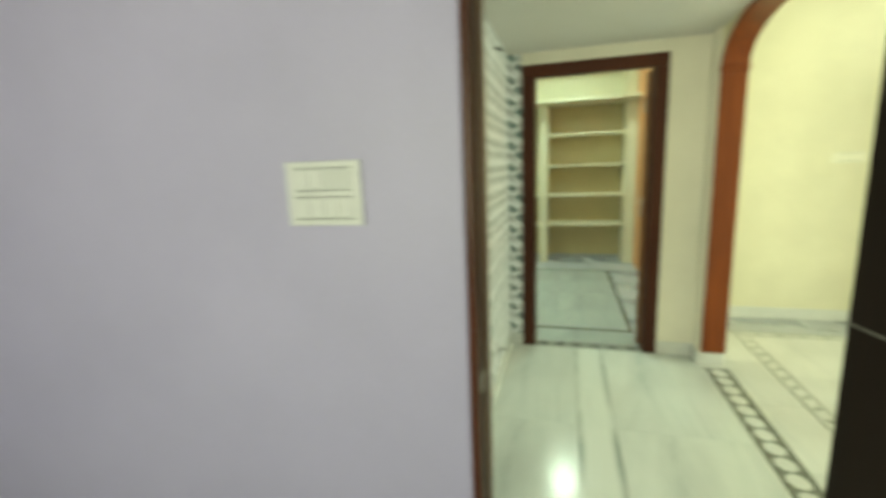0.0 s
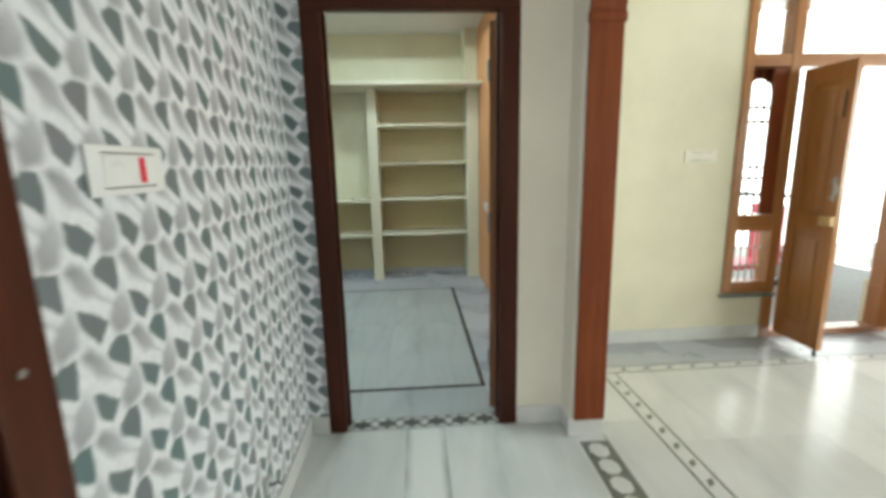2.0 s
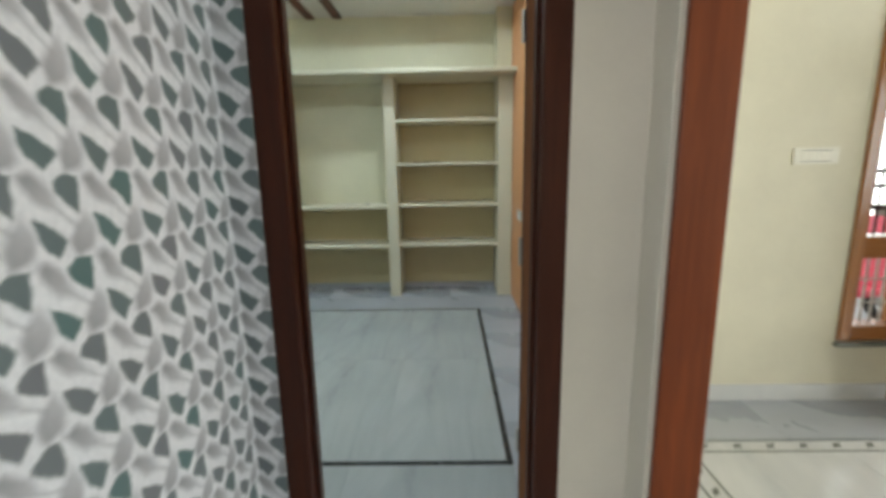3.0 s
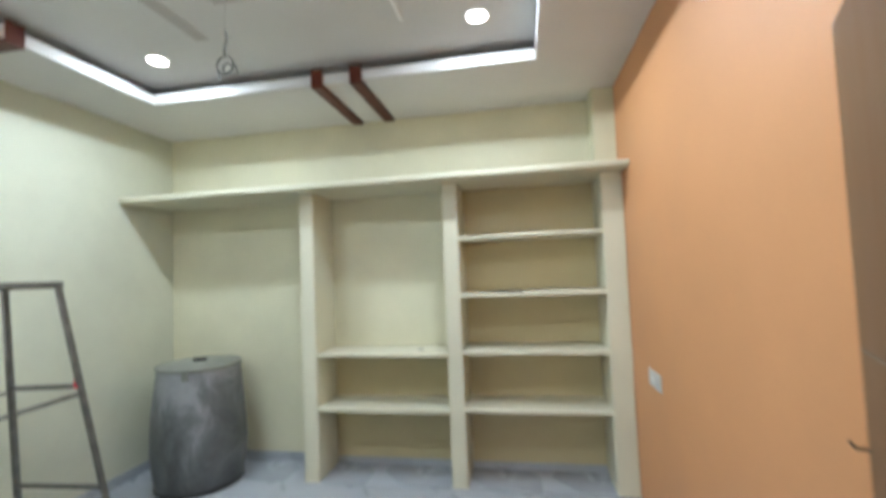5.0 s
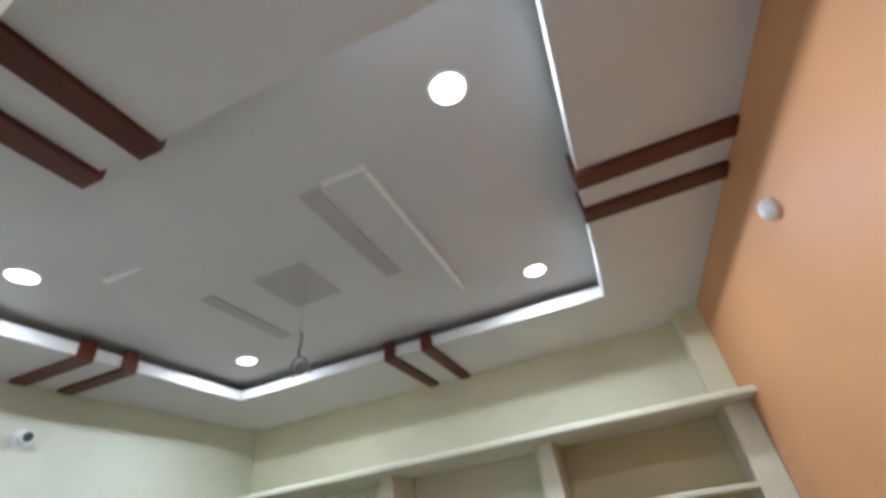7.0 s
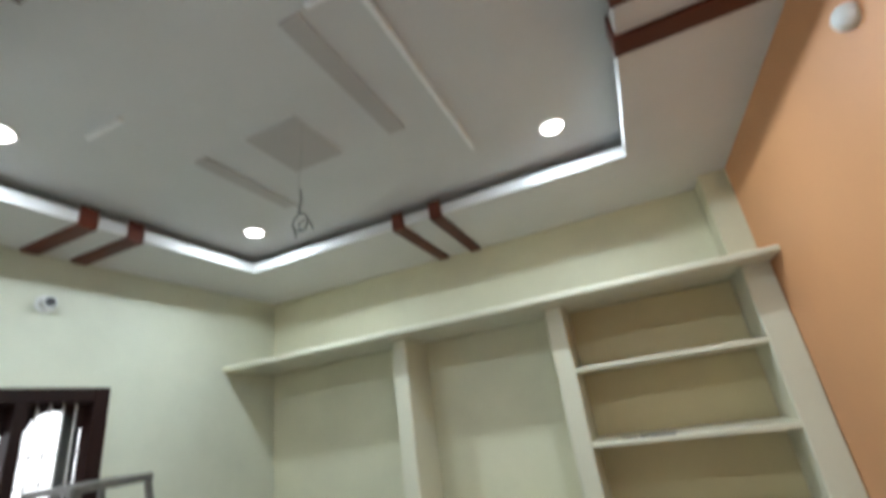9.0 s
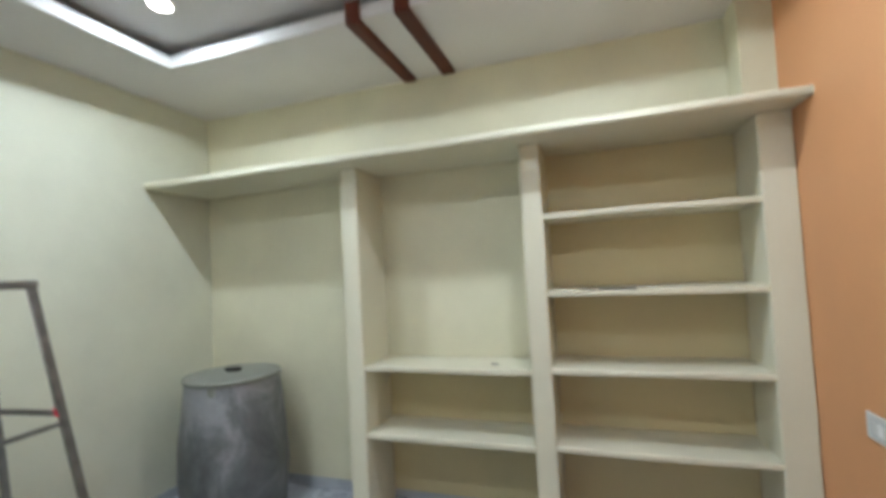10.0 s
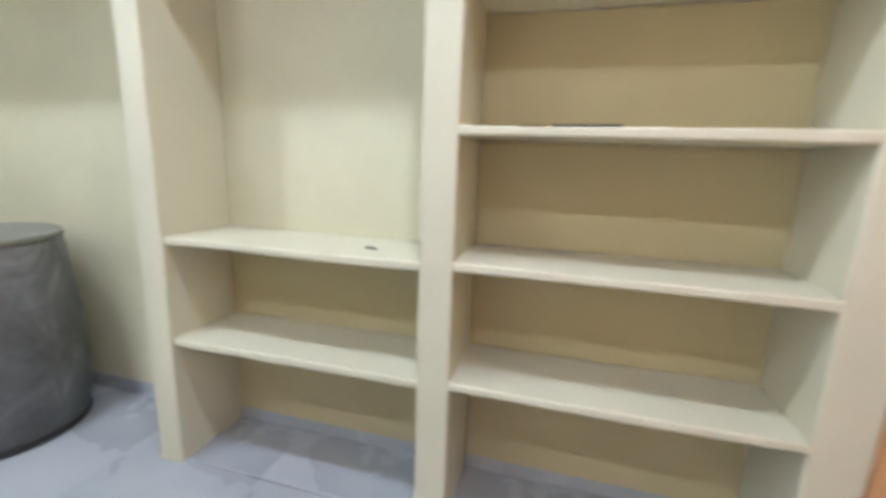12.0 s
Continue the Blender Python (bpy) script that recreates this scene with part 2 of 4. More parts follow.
margin_marble = marble("blue_grey_marble", (0.445, 0.47, 0.50), (0.34, 0.36, 0.39), "x", 0.25, 0.5, 0.4)
black_stone = plain("black_inlay_stone", (0.03, 0.035, 0.035), 0.25)
dark_stone = plain("dark_green_inlay_stone", (0.06, 0.068, 0.064), 0.3)
olive_stone = plain("olive_inlay_stone", (0.13, 0.14, 0.12), 0.3)
joint = plain("joint_cement", (0.32, 0.33, 0.33), 0.8)
switch_white = plain("white_switch_plastic", (0.82, 0.82, 0.80), 0.3, spread=0.03)
switch_dull = plain("dull_white_switch_plastic", (0.47, 0.48, 0.48), 0.35, spread=0.04)
knob_pale = plain("dull_pale_knob_ceramic", (0.42, 0.43, 0.42), 0.4, spread=0.1)
switch_soft = plain("soft_white_switch_plastic", (0.62, 0.62, 0.59), 0.35, spread=0.04)
switch_cream = plain("creamy_white_switch_plastic", (0.74, 0.72, 0.62), 0.35, spread=0.03)
switch_grey = plain("grey_switch_plastic", (0.42, 0.43, 0.43), 0.35, spread=0.04)
red_plastic = plain("red_plastic", (0.75, 0.02, 0.06), 0.35)
pink_paint = plain("faded_pink_red_paint", (0.72, 0.10, 0.17), 0.4)
black_plastic = plain("black_plastic", (0.02, 0.02, 0.02), 0.4)
steel = plain("dull_steel", (0.45, 0.44, 0.42), 0.35, 1.0)
aluminium = plain("worn_aluminium", (0.20, 0.195, 0.18), 0.45, 0.7, 0.25, 18)
iron_white = plain("white_painted_grille_iron", (0.62, 0.60, 0.56), 0.4)
pvc = plain("white_pipe_plastic", (0.74, 0.74, 0.72), 0.4, spread=0.04)
wire_grey = plain("grey_wire_sheath", (0.10, 0.10, 0.095), 0.5)
clear_glass = glass("window_glass")
lamp_face = glow("lamp_diffuser_glow", (1.0, 0.97, 0.95), 14.0)
front_glow = glow("bright_yard_glow", (0.97, 1.0, 0.98), GLOW_FRONT)
side_glow = glow("bright_side_glow", (0.93, 0.95, 1.0), GLOW_SIDE)


def drum_material():
    m, n, l, b = nodes_of("dusty_grey_drum")
    big = noise_node(n, l, 4.0, 5.0, (1, 1, 0.6), 0.65, 0.8)
    fine = noise_node(n, l, 30.0, 5.0)
    co, sep = n.new("ShaderNodeTexCoord"), n.new("ShaderNodeSeparateXYZ")
    l.new(co.outputs["Object"], sep.inputs["Vector"])
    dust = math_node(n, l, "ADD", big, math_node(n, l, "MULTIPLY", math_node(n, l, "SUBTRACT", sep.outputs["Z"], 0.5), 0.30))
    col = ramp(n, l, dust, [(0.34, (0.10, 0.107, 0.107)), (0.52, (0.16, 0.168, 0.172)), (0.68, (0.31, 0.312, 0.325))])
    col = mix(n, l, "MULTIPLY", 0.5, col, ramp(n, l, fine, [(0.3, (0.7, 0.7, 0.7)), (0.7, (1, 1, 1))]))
    l.new(col, b.inputs["Base Color"])
    l.new(math_node(n, l, "MULTIPLY_ADD", big, 0.3, 0.3), b.inputs["Roughness"])
    b.inputs["Metallic"].default_value = 0.25
    bump(n, l, b, big, 0.3, 0.01)
    return m


drum_grey = drum_material()
lid_grey = plain("grey_lid", (0.21, 0.218, 0.185), 0.5)


def streaked():
    """White slab whose long edges carry soft dark vein streaks."""
    m, n, l, b = nodes_of("streaked_marble")
    co, sep = n.new("ShaderNodeTexCoord"), n.new("ShaderNodeSeparateXYZ")
    l.new(co.outputs["Object"], sep.inputs["Vector"])
    M = lambda op, a, c=0.0: math_node(n, l, op, a, c)
    wander = noise_node(n, l, 6.0, 5.0, (1, 0.35, 1), 0.6)
    d = M("ADD", M("ABSOLUTE", sep.outputs["X"]), M("MULTIPLY", M("SUBTRACT", wander, 0.5), 0.035))
    vein = ramp(n, l, d, [(0.060, (0.71, 0.73, 0.70)), (0.080, (0.42, 0.46, 0.44)), (0.092, (0.20, 0.23, 0.22))])
    keep = ramp(n, l, noise_node(n, l, 3.2, 3.0, (1, 0.6, 1)), [(0.36, (0, 0, 0)), (0.6, (0.85, 0.85, 0.85))])
    cloud = ramp(n, l, noise_node(n, l, 5.5, 6.0, (1, 0.16, 1), 0.6, 1.2), [(0.3, (0.62, 0.65, 0.63)), (0.6, (0.71, 0.73, 0.70))])
    l.new(mix(n, l, "MIX", keep, cloud, vein), b.inputs["Base Color"])
    b.inputs["Roughness"].default_value = 0.17
    return m


streaked_marble = streaked()
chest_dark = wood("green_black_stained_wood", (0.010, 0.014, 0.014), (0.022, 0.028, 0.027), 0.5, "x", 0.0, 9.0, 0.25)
brass = plain("pale_brass", (0.62, 0.46, 0.25), 0.35, 0.8)
bronze = plain("dark_bronze", (0.16, 0.12, 0.08), 0.4, 0.8)
clutter_cloth = plain("faded_grey_cloth", (0.22, 0.23, 0.22), 0.9, spread=0.45, scale=14.0)

# ---- building helpers ----


def put_mesh(name, bm, material, parent=None, label="", smooth=False):
    me = bpy.data.meshes.new(name)
    bmesh.ops.recalc_face_normals(bm, faces=bm.faces)
    if smooth:
        for f in bm.faces:
            f.smooth = True
    bm.to_mesh(me)
    bm.free()
    for mm in material if isinstance(material, (list, tuple)) else (material,):
        me.materials.append(mm)
    ob = new(name, me)
    if parent is not None:
        ob.parent = parent
    if label:
        ob["label"] = label
    return ob


def part(name, bm, material, parent, label="", smooth=False):
    return put_mesh(name, bm, material, parent, label, smooth)


def thing(name, label, category, group="", m=None):
    ob = new(name)
    if m is not None:
        ob.matrix_basis = m
    return tagged(ob, label, category, group)


def structure(name, bm, material, label, category, smooth=False):
    return tagged(put_mesh(name, bm, material, None, "", smooth), label, category, "", "structure")


def add_box(bm, lo, hi, bevel=0.0, slot=0):
    lo, hi = Vector(lo), Vector(hi)
    r = bmesh.ops.create_cube(bm, size=1.0, matrix=Matrix.Translation((lo + hi) / 2) @ Matrix.Diagonal((*(hi - lo), 1)))
    faces = {f for v in r["verts"] for f in v.link_faces}
    for f in faces:
        f.material_index = slot
    if bevel:
        bmesh.ops.bevel(bm, geom=list({e for f in faces for e in f.edges}), offset=bevel, segments=2, affect="EDGES", profile=0.5, clamp_overlap=True)
    return bm


def boxes(*pairs, bevel=0.0):
    bm = bmesh.new()
    for p in pairs:
        add_box(bm, p[0], p[1], bevel)
    return bm


def trowelled(lo, hi, axis, count, seed, amp=0.0025, chamfer=0.005):
    """A long plastered block along x (0) or z (2), its faces a little uneven and its edges worn round by hand."""
    rng = random.Random(seed)
    p, q = (1, 2) if axis == 0 else (0, 1)
    waves = [[(rng.uniform(1.5, 9.0), rng.uniform(0, 6.3), rng.uniform(0.3, 1.0)) for _ in range(4)] for _ in range(4)]
    c = chamfer
    ring = [(lo[p] + c, lo[q]), (hi[p] - c, lo[q]), (hi[p], lo[q] + c), (hi[p], hi[q] - c), (hi[p] - c, hi[q]), (lo[p] + c, hi[q]), (lo[p], hi[q] - c), (lo[p], lo[q] + c)]
    bm = bmesh.new()
    rings = []
    for i in range(count + 1):
        along = lo[axis] + (hi[axis] - lo[axis]) * i / count
        off = [amp * sum(k * math.sin(f * along + ph) for f, ph, k in w) / 2 for w in waves]
        row = []
        for a, b in ring:
            v = [0.0, 0.0, 0.0]
            v[axis] = along
            v[p] = a + (off[0] if a < (lo[p] + hi[p]) / 2 else (0.0 if axis == 0 else off[1]))
            v[q] = b + (off[2] if b < (lo[q] + hi[q]) / 2 else (off[3] if axis == 0 else 0.0))
            row.append(bm.verts.new(v))
        rings.append(row)
    for m, n in zip(rings, rings[1:]):
        for i in range(8):
            bm.faces.new((m[i], m[(i + 1) % 8], n[(i + 1) % 8], n[i]))
    bm.faces.new(rings[0][::-1])
    bm.faces.new(rings[-1])
    return bm


def add_rod(bm, a, b, r, seg=10, r2=None):
    a, b = Vector(a), Vector(b)
    d = b - a
    bmesh.ops.create_cone(bm, cap_ends=True, segments=seg, radius1=r, radius2=r if r2 is None else r2, depth=d.length,
                          matrix=Matrix.Translation((a + b) / 2) @ d.to_track_quat("Z", "Y").to_matrix().to_4x4())
    return bm


def rod(a, b, r, seg=10, r2=None):
    return add_rod(bmesh.new(), a, b, r, seg, r2)


def bar(a, b, w, d, bevel=0.002):
    """A flat bar from a to b, w wide across x (or the nearest to it) and d deep."""
    a, b = Vector(a), Vector(b)
    z = (b - a).normalized()
    x = (Vector((1, 0, 0)) - z * z.x).normalized() if abs(z.x) < 0.9 else (Vector((0, 1, 0)) - z * z.y).normalized()
    y = z.cross(x)
    rot = Matrix((x, y, z)).transposed().to_4x4()
    bm = bmesh.new()
    bmesh.ops.create_cube(bm, size=1.0, matrix=Matrix.Translation((a + b) / 2) @ rot @ Matrix.Diagonal((w, d, (b - a).length, 1)))
    if bevel:
        bmesh.ops.bevel(bm, geom=list(bm.edges), offset=bevel, segments=2, affect="EDGES", clamp_overlap=True)
    return bm


def revolve(profile, centre=(0, 0, 0), seg=48):
    """A turned body from (radius, height) pairs."""
    bm = bmesh.new()
    rings = []
    for r, z in profile:
        rings.append([bm.verts.new((centre[0] + r * math.cos(2 * math.pi * i / seg), centre[1] + r * math.sin(2 * math.pi * i / seg), centre[2] + z)) for i in range(seg)])
    for p, q in zip(rings, rings[1:]):
        for i in range(seg):
            bm.faces.new((p[i], p[(i + 1) % seg], q[(i + 1) % seg], q[i]))
    bm.faces.new(rings[0][::-1])
    bm.faces.new(rings[-1])
    return bm


def tube(points, r, seg=8, bm=None):
    """A bent tube along points."""
    bm = bm or bmesh.new()
    pts = [Vector(p) for p in points]
    rings = []
    for i, p in enumerate(pts):
        d = (pts[min(i + 1, len(pts) - 1)] - pts[max(i - 1, 0)]).normalized()
        q = d.to_track_quat("Z", "Y")
        rings.append([bm.verts.new(p + q @ Vector((r * math.cos(2 * math.pi * k / seg), r * math.sin(2 * math.pi * k / seg), 0))) for k in range(seg)])
    for a, b in zip(rings, rings[1:]):
        k0 = min(range(seg), key=lambda k: (b[k].co - a[0].co).length)
        for i in range(seg):
            bm.faces.new((a[i], a[(i + 1) % seg], b[(i + 1 + k0) % seg], b[(i + k0) % seg]))
    bm.faces.new(rings[0][::-1])
    bm.faces.new(rings[-1])
    return bm


def arc_points(centre, r, a0, a1, plane, count=14):
    out = []
    for i in range(count):
        a = radians(a0 + (a1 - a0) * i / (count - 1))
        c, s = r * math.cos(a), r * math.sin(a)
        x, y, z = centre
        out.append({"xz": (x + c, y, z + s), "yz": (x, y + c, z + s), "xy": (x + c, y + s, z)}[plane])
    return out

# ---- the shell: bedroom, hall, living room, first room, dark side room ----
XL, XR, YB = -2.655, 1.25, 3.47       # bedroom's left wall, orange wall, back wall
TOP = 3.2
SOFFIT, TRAY = 2.885, 3.015
HALL_X, HALL_TOP = -0.10, 2.21
LIV_Y = 0.96

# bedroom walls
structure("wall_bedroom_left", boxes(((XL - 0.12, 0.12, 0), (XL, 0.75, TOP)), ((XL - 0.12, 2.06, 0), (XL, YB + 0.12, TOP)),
          ((XL - 0.12, 0.75, 0), (XL, 2.06, 0.96)), ((XL - 0.12, 0.75, 2.11), (XL, 2.06, TOP))), lit_left_cream, "cream bedroom wall, lamp light in its paler colour, window opening", "wall")
structure("wall_bedroom_back", boxes(((XL, YB, 0), (XR, YB + 0.12, TOP)), ((1.095, 3.25, 2.266), (XR, YB, TOP))), cream, "cream painted back wall behind the shelves", "wall")
structure("wall_bedroom_orange", boxes(((XR, 0.12, 0), (XR + 0.08, YB + 0.12, TOP))), orange, "orange painted bedroom side wall", "wall")
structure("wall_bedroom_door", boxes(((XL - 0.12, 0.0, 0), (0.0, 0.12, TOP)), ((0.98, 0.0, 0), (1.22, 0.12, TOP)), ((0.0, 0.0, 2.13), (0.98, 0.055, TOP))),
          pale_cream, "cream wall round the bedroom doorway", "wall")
structure("wall_living_side", boxes(((XR + 0.08, 0.12, 0), (1.38, YB + 0.12, TOP))), living_cream, "cream wall between bedroom and living room", "wall")

# hall: papered wall with a narrow side doorway, pier and arch
structure("wall_hall_left", boxes(((-0.22, -1.43, 0), (HALL_X - 0.003, 0.0, TOP)), ((-0.22, -1.94, 2.13), (HALL_X - 0.003, -1.43, TOP))), cream, "hall wall under the wallpaper", "wall")
pb = bmesh.new()
add_box(pb, (HALL_X - 0.003, -1.43, 0.10), (HALL_X, -0.0, HALL_TOP))
add_box(pb, (HALL_X, -0.003, 0.10), (0.0, 0.0, HALL_TOP))
structure("wallpaper", pb, paper, "grey, white and teal leaf-net wallpaper on the hall wall", "wallpaper")
structure("baseboard_hall", boxes(((HALL_X - 0.003, -1.43, 0), (HALL_X + 0.012, 0.0, 0.10)), ((HALL_X + 0.012, -0.012, 0), (0.0, 0.0, 0.10)), ((0.98, -0.010, 0), (1.218, 0.0, 0.10)), bevel=0.003),
          white_marble, "white marble skirting along the hall walls", "skirting")
structure("wall_pier", boxes(((1.22, -0.143, 0.10), (1.38, 0.12, TOP))), pale_cream, "cream painted pier beside the bedroom doorway", "wall")
structure("pier_base", boxes(((1.212, -0.147, 0), (1.388, 0.0, 0.10)), bevel=0.004), white_marble, "white marble block under the arch trim", "pier base")

# arch over the way into the living room, with its wooden lining
A0, A1, SPRING, RISE = -0.143, -1.849, 1.97, 0.25


def arch_line(off=0.0, count=15):
    """Points (y, z) from the far spring to the near one: rounded shoulders and a flat middle."""
    rad = 0.50
    far = [(A0 - off - rad * (1 - math.cos(a)), SPRING + (RISE - off) * math.sin(a)) for a in np.linspace(0, math.pi / 2, count)]
    near = [(A1 + off + rad * (1 - math.cos(a)), SPRING + (RISE - off) * math.sin(a)) for a in np.linspace(math.pi / 2, 0, count)]
    return far + near


def strip_solid(line_a, line_b, x0, x1):
    """A solid between two lines of (y, z), from x0 to x1."""
    bm = bmesh.new()
    rows = [[bm.verts.new((x, y, z)) for x in (x0, x1)] + [bm.verts.new((x, y2, z2)) for x in (x1, x0)] for (y, z), (y2, z2) in zip(line_a, line_b)]
    for p, q in zip(rows, rows[1:]):
        for i in range(4):
            bm.faces.new((p[i], p[(i + 1) % 4], q[(i + 1) % 4], q[i]))
    bm.faces.new(rows[0][::-1])
    bm.faces.new(rows[-1])
    return bm


line = arch_line()
structure("wall_arch", strip_solid(line, [(y, TOP) for y, z in line], 1.24, 1.38), cream, "cream wall over the arched opening", "wall")
arch = thing("arch_trim", "polished red-brown wooden lining of the arched opening", "arch trim")
part("post", boxes(((1.235, A0 - 0.022, 0.10), (1.385, A0 - 0.001, SPRING)), bevel=0.004), red_wood, arch)
part("cap", boxes(((1.228, A0 - 0.032, SPRING - 0.03), (1.392, A0 - 0.001, SPRING + 0.012)), bevel=0.006), red_wood, arch)
part("curved_lining", strip_solid(arch_line(0.024), arch_line(0.001), 1.235, 1.385), red_wood, arch)

# living room
structure("wall_living_front", boxes(((1.38, LIV_Y, 0), (2.77, LIV_Y + 0.2, TOP)), ((4.495, LIV_Y, 0), (5.9, LIV_Y + 0.2, TOP)), ((2.77, LIV_Y, 2.53), (4.495, LIV_Y + 0.2, TOP)),
          ((2.77, LIV_Y, 0), (3.10, LIV_Y + 0.2, 0.365)), ((4.148, LIV_Y, 0), (4.495, LIV_Y + 0.2, 0.365))), living_cream, "cream living room wall with the entrance opening", "wall")
structure("wall_living_far", boxes(((5.78, -4.3, 0), (5.9, -2.6, TOP)), ((5.78, 0.2, 0), (5.9, LIV_Y, TOP)), ((5.78, -2.6, 0), (5.9, 0.2, 0.7)), ((5.78, -2.6, 2.3), (5.9, 0.2, TOP))), living_cream, "cream living room end wall", "wall")
structure("wall_living_rear", boxes(((1.50, -4.42, 0), (5.9, -4.3, TOP))), living_cream, "cream living room rear wall", "wall")
structure("baseboard_living", boxes(((1.38, LIV_Y - 0.012, 0), (3.10, LIV_Y, 0.10)), ((4.148, LIV_Y - 0.012, 0), (5.78, LIV_Y, 0.10)), bevel=0.003), white_marble, "pale marble skirting in the living room", "skirting")

# first room: lavender walls round the starting doorway
W1, W1B = -2.268, -2.128            # its front and back faces
structure("wall_first_room", boxes(((-2.6, W1, 0), (0.060, W1B, TOP)), ((1.03, W1, 0), (1.50, W1B, TOP)), ((0.060, W1, 2.13), (1.03, W1B, TOP)), bevel=0.006), lavender, "lavender painted wall round the doorway", "wall")
structure("wall_hall_near", boxes(((1.24, W1B, 0), (1.50, A1, TOP)), ((-0.22, W1B, 0), (HALL_X, -1.94, TOP))), pale_cream, "cream wall ends between the first doorway and the arch", "wall")
structure("wall_first_room_left", boxes(((-2.72, -5.1, 0), (-2.6, W1B, TOP))), lavender, "lavender painted side wall", "wall")
structure("wall_first_room_rear", boxes(((-2.72, -5.22, 0), (-1.5, -5.1, TOP)), ((0.5, -5.22, 0), (1.62, -5.1, TOP)), ((-1.5, -5.22, 0), (0.5, -5.1, 0.9)), ((-1.5, -5.22, 2.2), (0.5, -5.1, TOP))), lavender, "lavender painted rear wall", "wall")
structure("wall_first_room_right", boxes(((1.38, -5.1, 0), (1.50, W1, TOP))), lavender, "lavender painted side wall by the door leaf", "wall")

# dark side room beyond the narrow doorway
# the outer wall's opening is made up, to hold the added lamp
structure("wall_side_room", boxes(((-1.92, W1B, 0), (-1.80, -1.72, TOP)), ((-1.92, -1.18, 0), (-1.80, 0.0, TOP)), ((-1.92, -1.72, 0), (-1.80, -1.18, 1.45)), ((-1.92, -1.72, 2.0), (-1.80, -1.18, TOP))), dim_wall, "dim grey-green wall of the side room with an added opening", "wall")
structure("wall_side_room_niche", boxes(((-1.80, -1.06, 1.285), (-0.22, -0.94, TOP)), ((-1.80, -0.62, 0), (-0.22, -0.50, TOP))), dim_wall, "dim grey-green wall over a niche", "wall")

# ceilings
cb = bmesh.new()
t0, t1, u0, u1 = -2.09, 0.672, 0.615, 2.665
for lo, hi in (((XL, 0.12, SOFFIT), (t0 - 0.012, YB, SOFFIT + 0.015)), ((t1 + 0.012, 0.12, SOFFIT), (XR, YB, SOFFIT + 0.015)),
               ((t0 - 0.012, 0.12, SOFFIT), (t1 + 0.012, u0 - 0.012, SOFFIT + 0.015)), ((t0 - 0.012, u1 + 0.012, SOFFIT), (t1 + 0.012, YB, SOFFIT + 0.015))):
    add_box(cb, lo, hi)
LIP = SOFFIT + 0.070
for lo, hi in (((t0 - 0.012, u0 - 0.012, SOFFIT), (t0, u1 + 0.012, LIP)), ((t1, u0 - 0.012, SOFFIT), (t1 + 0.012, u1 + 0.012, LIP)),
               ((t0, u0 - 0.012, SOFFIT), (t1, u0, LIP)), ((t0, u1, SOFFIT), (t1, u1 + 0.012, LIP))):
    add_box(cb, lo, hi, 0.0015)
add_box(cb, (XL, 0.12, TRAY), (XR, YB, TRAY + 0.03), 0.0, 2)
# low plaster relief on the tray, its lit edges drawn as whiter strips
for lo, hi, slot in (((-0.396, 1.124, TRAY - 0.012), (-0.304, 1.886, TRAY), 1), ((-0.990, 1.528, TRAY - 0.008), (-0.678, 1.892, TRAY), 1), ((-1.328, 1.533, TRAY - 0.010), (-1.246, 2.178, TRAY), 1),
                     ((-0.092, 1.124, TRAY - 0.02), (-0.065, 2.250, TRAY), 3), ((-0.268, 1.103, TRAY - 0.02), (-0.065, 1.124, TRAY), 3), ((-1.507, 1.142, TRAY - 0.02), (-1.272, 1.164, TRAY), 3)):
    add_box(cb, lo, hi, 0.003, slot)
structure("ceiling_bedroom", cb, [ceiling_white, ceiling_grey, tray_white, lit_edge_white], "off-white false ceiling with a recessed tray", "ceiling")
structure("ceiling_hall", boxes(((-0.22, W1B, HALL_TOP), (1.24, 0.0, HALL_TOP + 0.12))), ceiling_white, "low off-white hall ceiling", "ceiling")
structure("ceiling_house", boxes(((-2.85, -5.25, TOP), (5.95, 3.65, TOP + 0.15))), ceiling_white, "concrete ceiling slab over the house", "ceiling")

# floors: cement bed, then slabs one by one
structure("floor", boxes(((-2.85, -5.25, -0.25), (5.95, 3.65, -0.012))), joint, "cement bed under the marble slabs", "floor")


def slab_mesh(w, d, bevel=0.0006):
    bm = bmesh.new()
    add_box(bm, (-w / 2, -d / 2, -0.014), (w / 2, d / 2, 0.0))
    bmesh.ops.bevel(bm, geom=[e for e in bm.edges if all(v.co.z > -0.001 for v in e.verts)], offset=bevel, segments=1, affect="EDGES")
    return bm


floor_ob = bpy.data.objects["floor"]


def pave(x0, y0, x1, y1, nx, ny, material, gap=0.0004):
    """Slabs over a rectangle, alike in size, sharing one mesh."""
    w, d = (x1 - x0) / nx, (y1 - y0) / ny
    first = None
    for i in range(nx):
        for j in range(ny):
            if first is None:
                first = ob = put_mesh("slab", slab_mesh(w - gap, d - gap), material, floor_ob)
            else:
                ob = new("slab", first.data)
                ob.parent = floor_ob
            ob.location = (x0 + (i + 0.5) * w, y0 + (j + 0.5) * d, 0)


def inlay(x0, y0, x1, y1, material, z=0.0006):
    return put_mesh("inlay_strip", boxes(((x0, y0, -0.012), (x1, y1, z))), material, floor_ob)


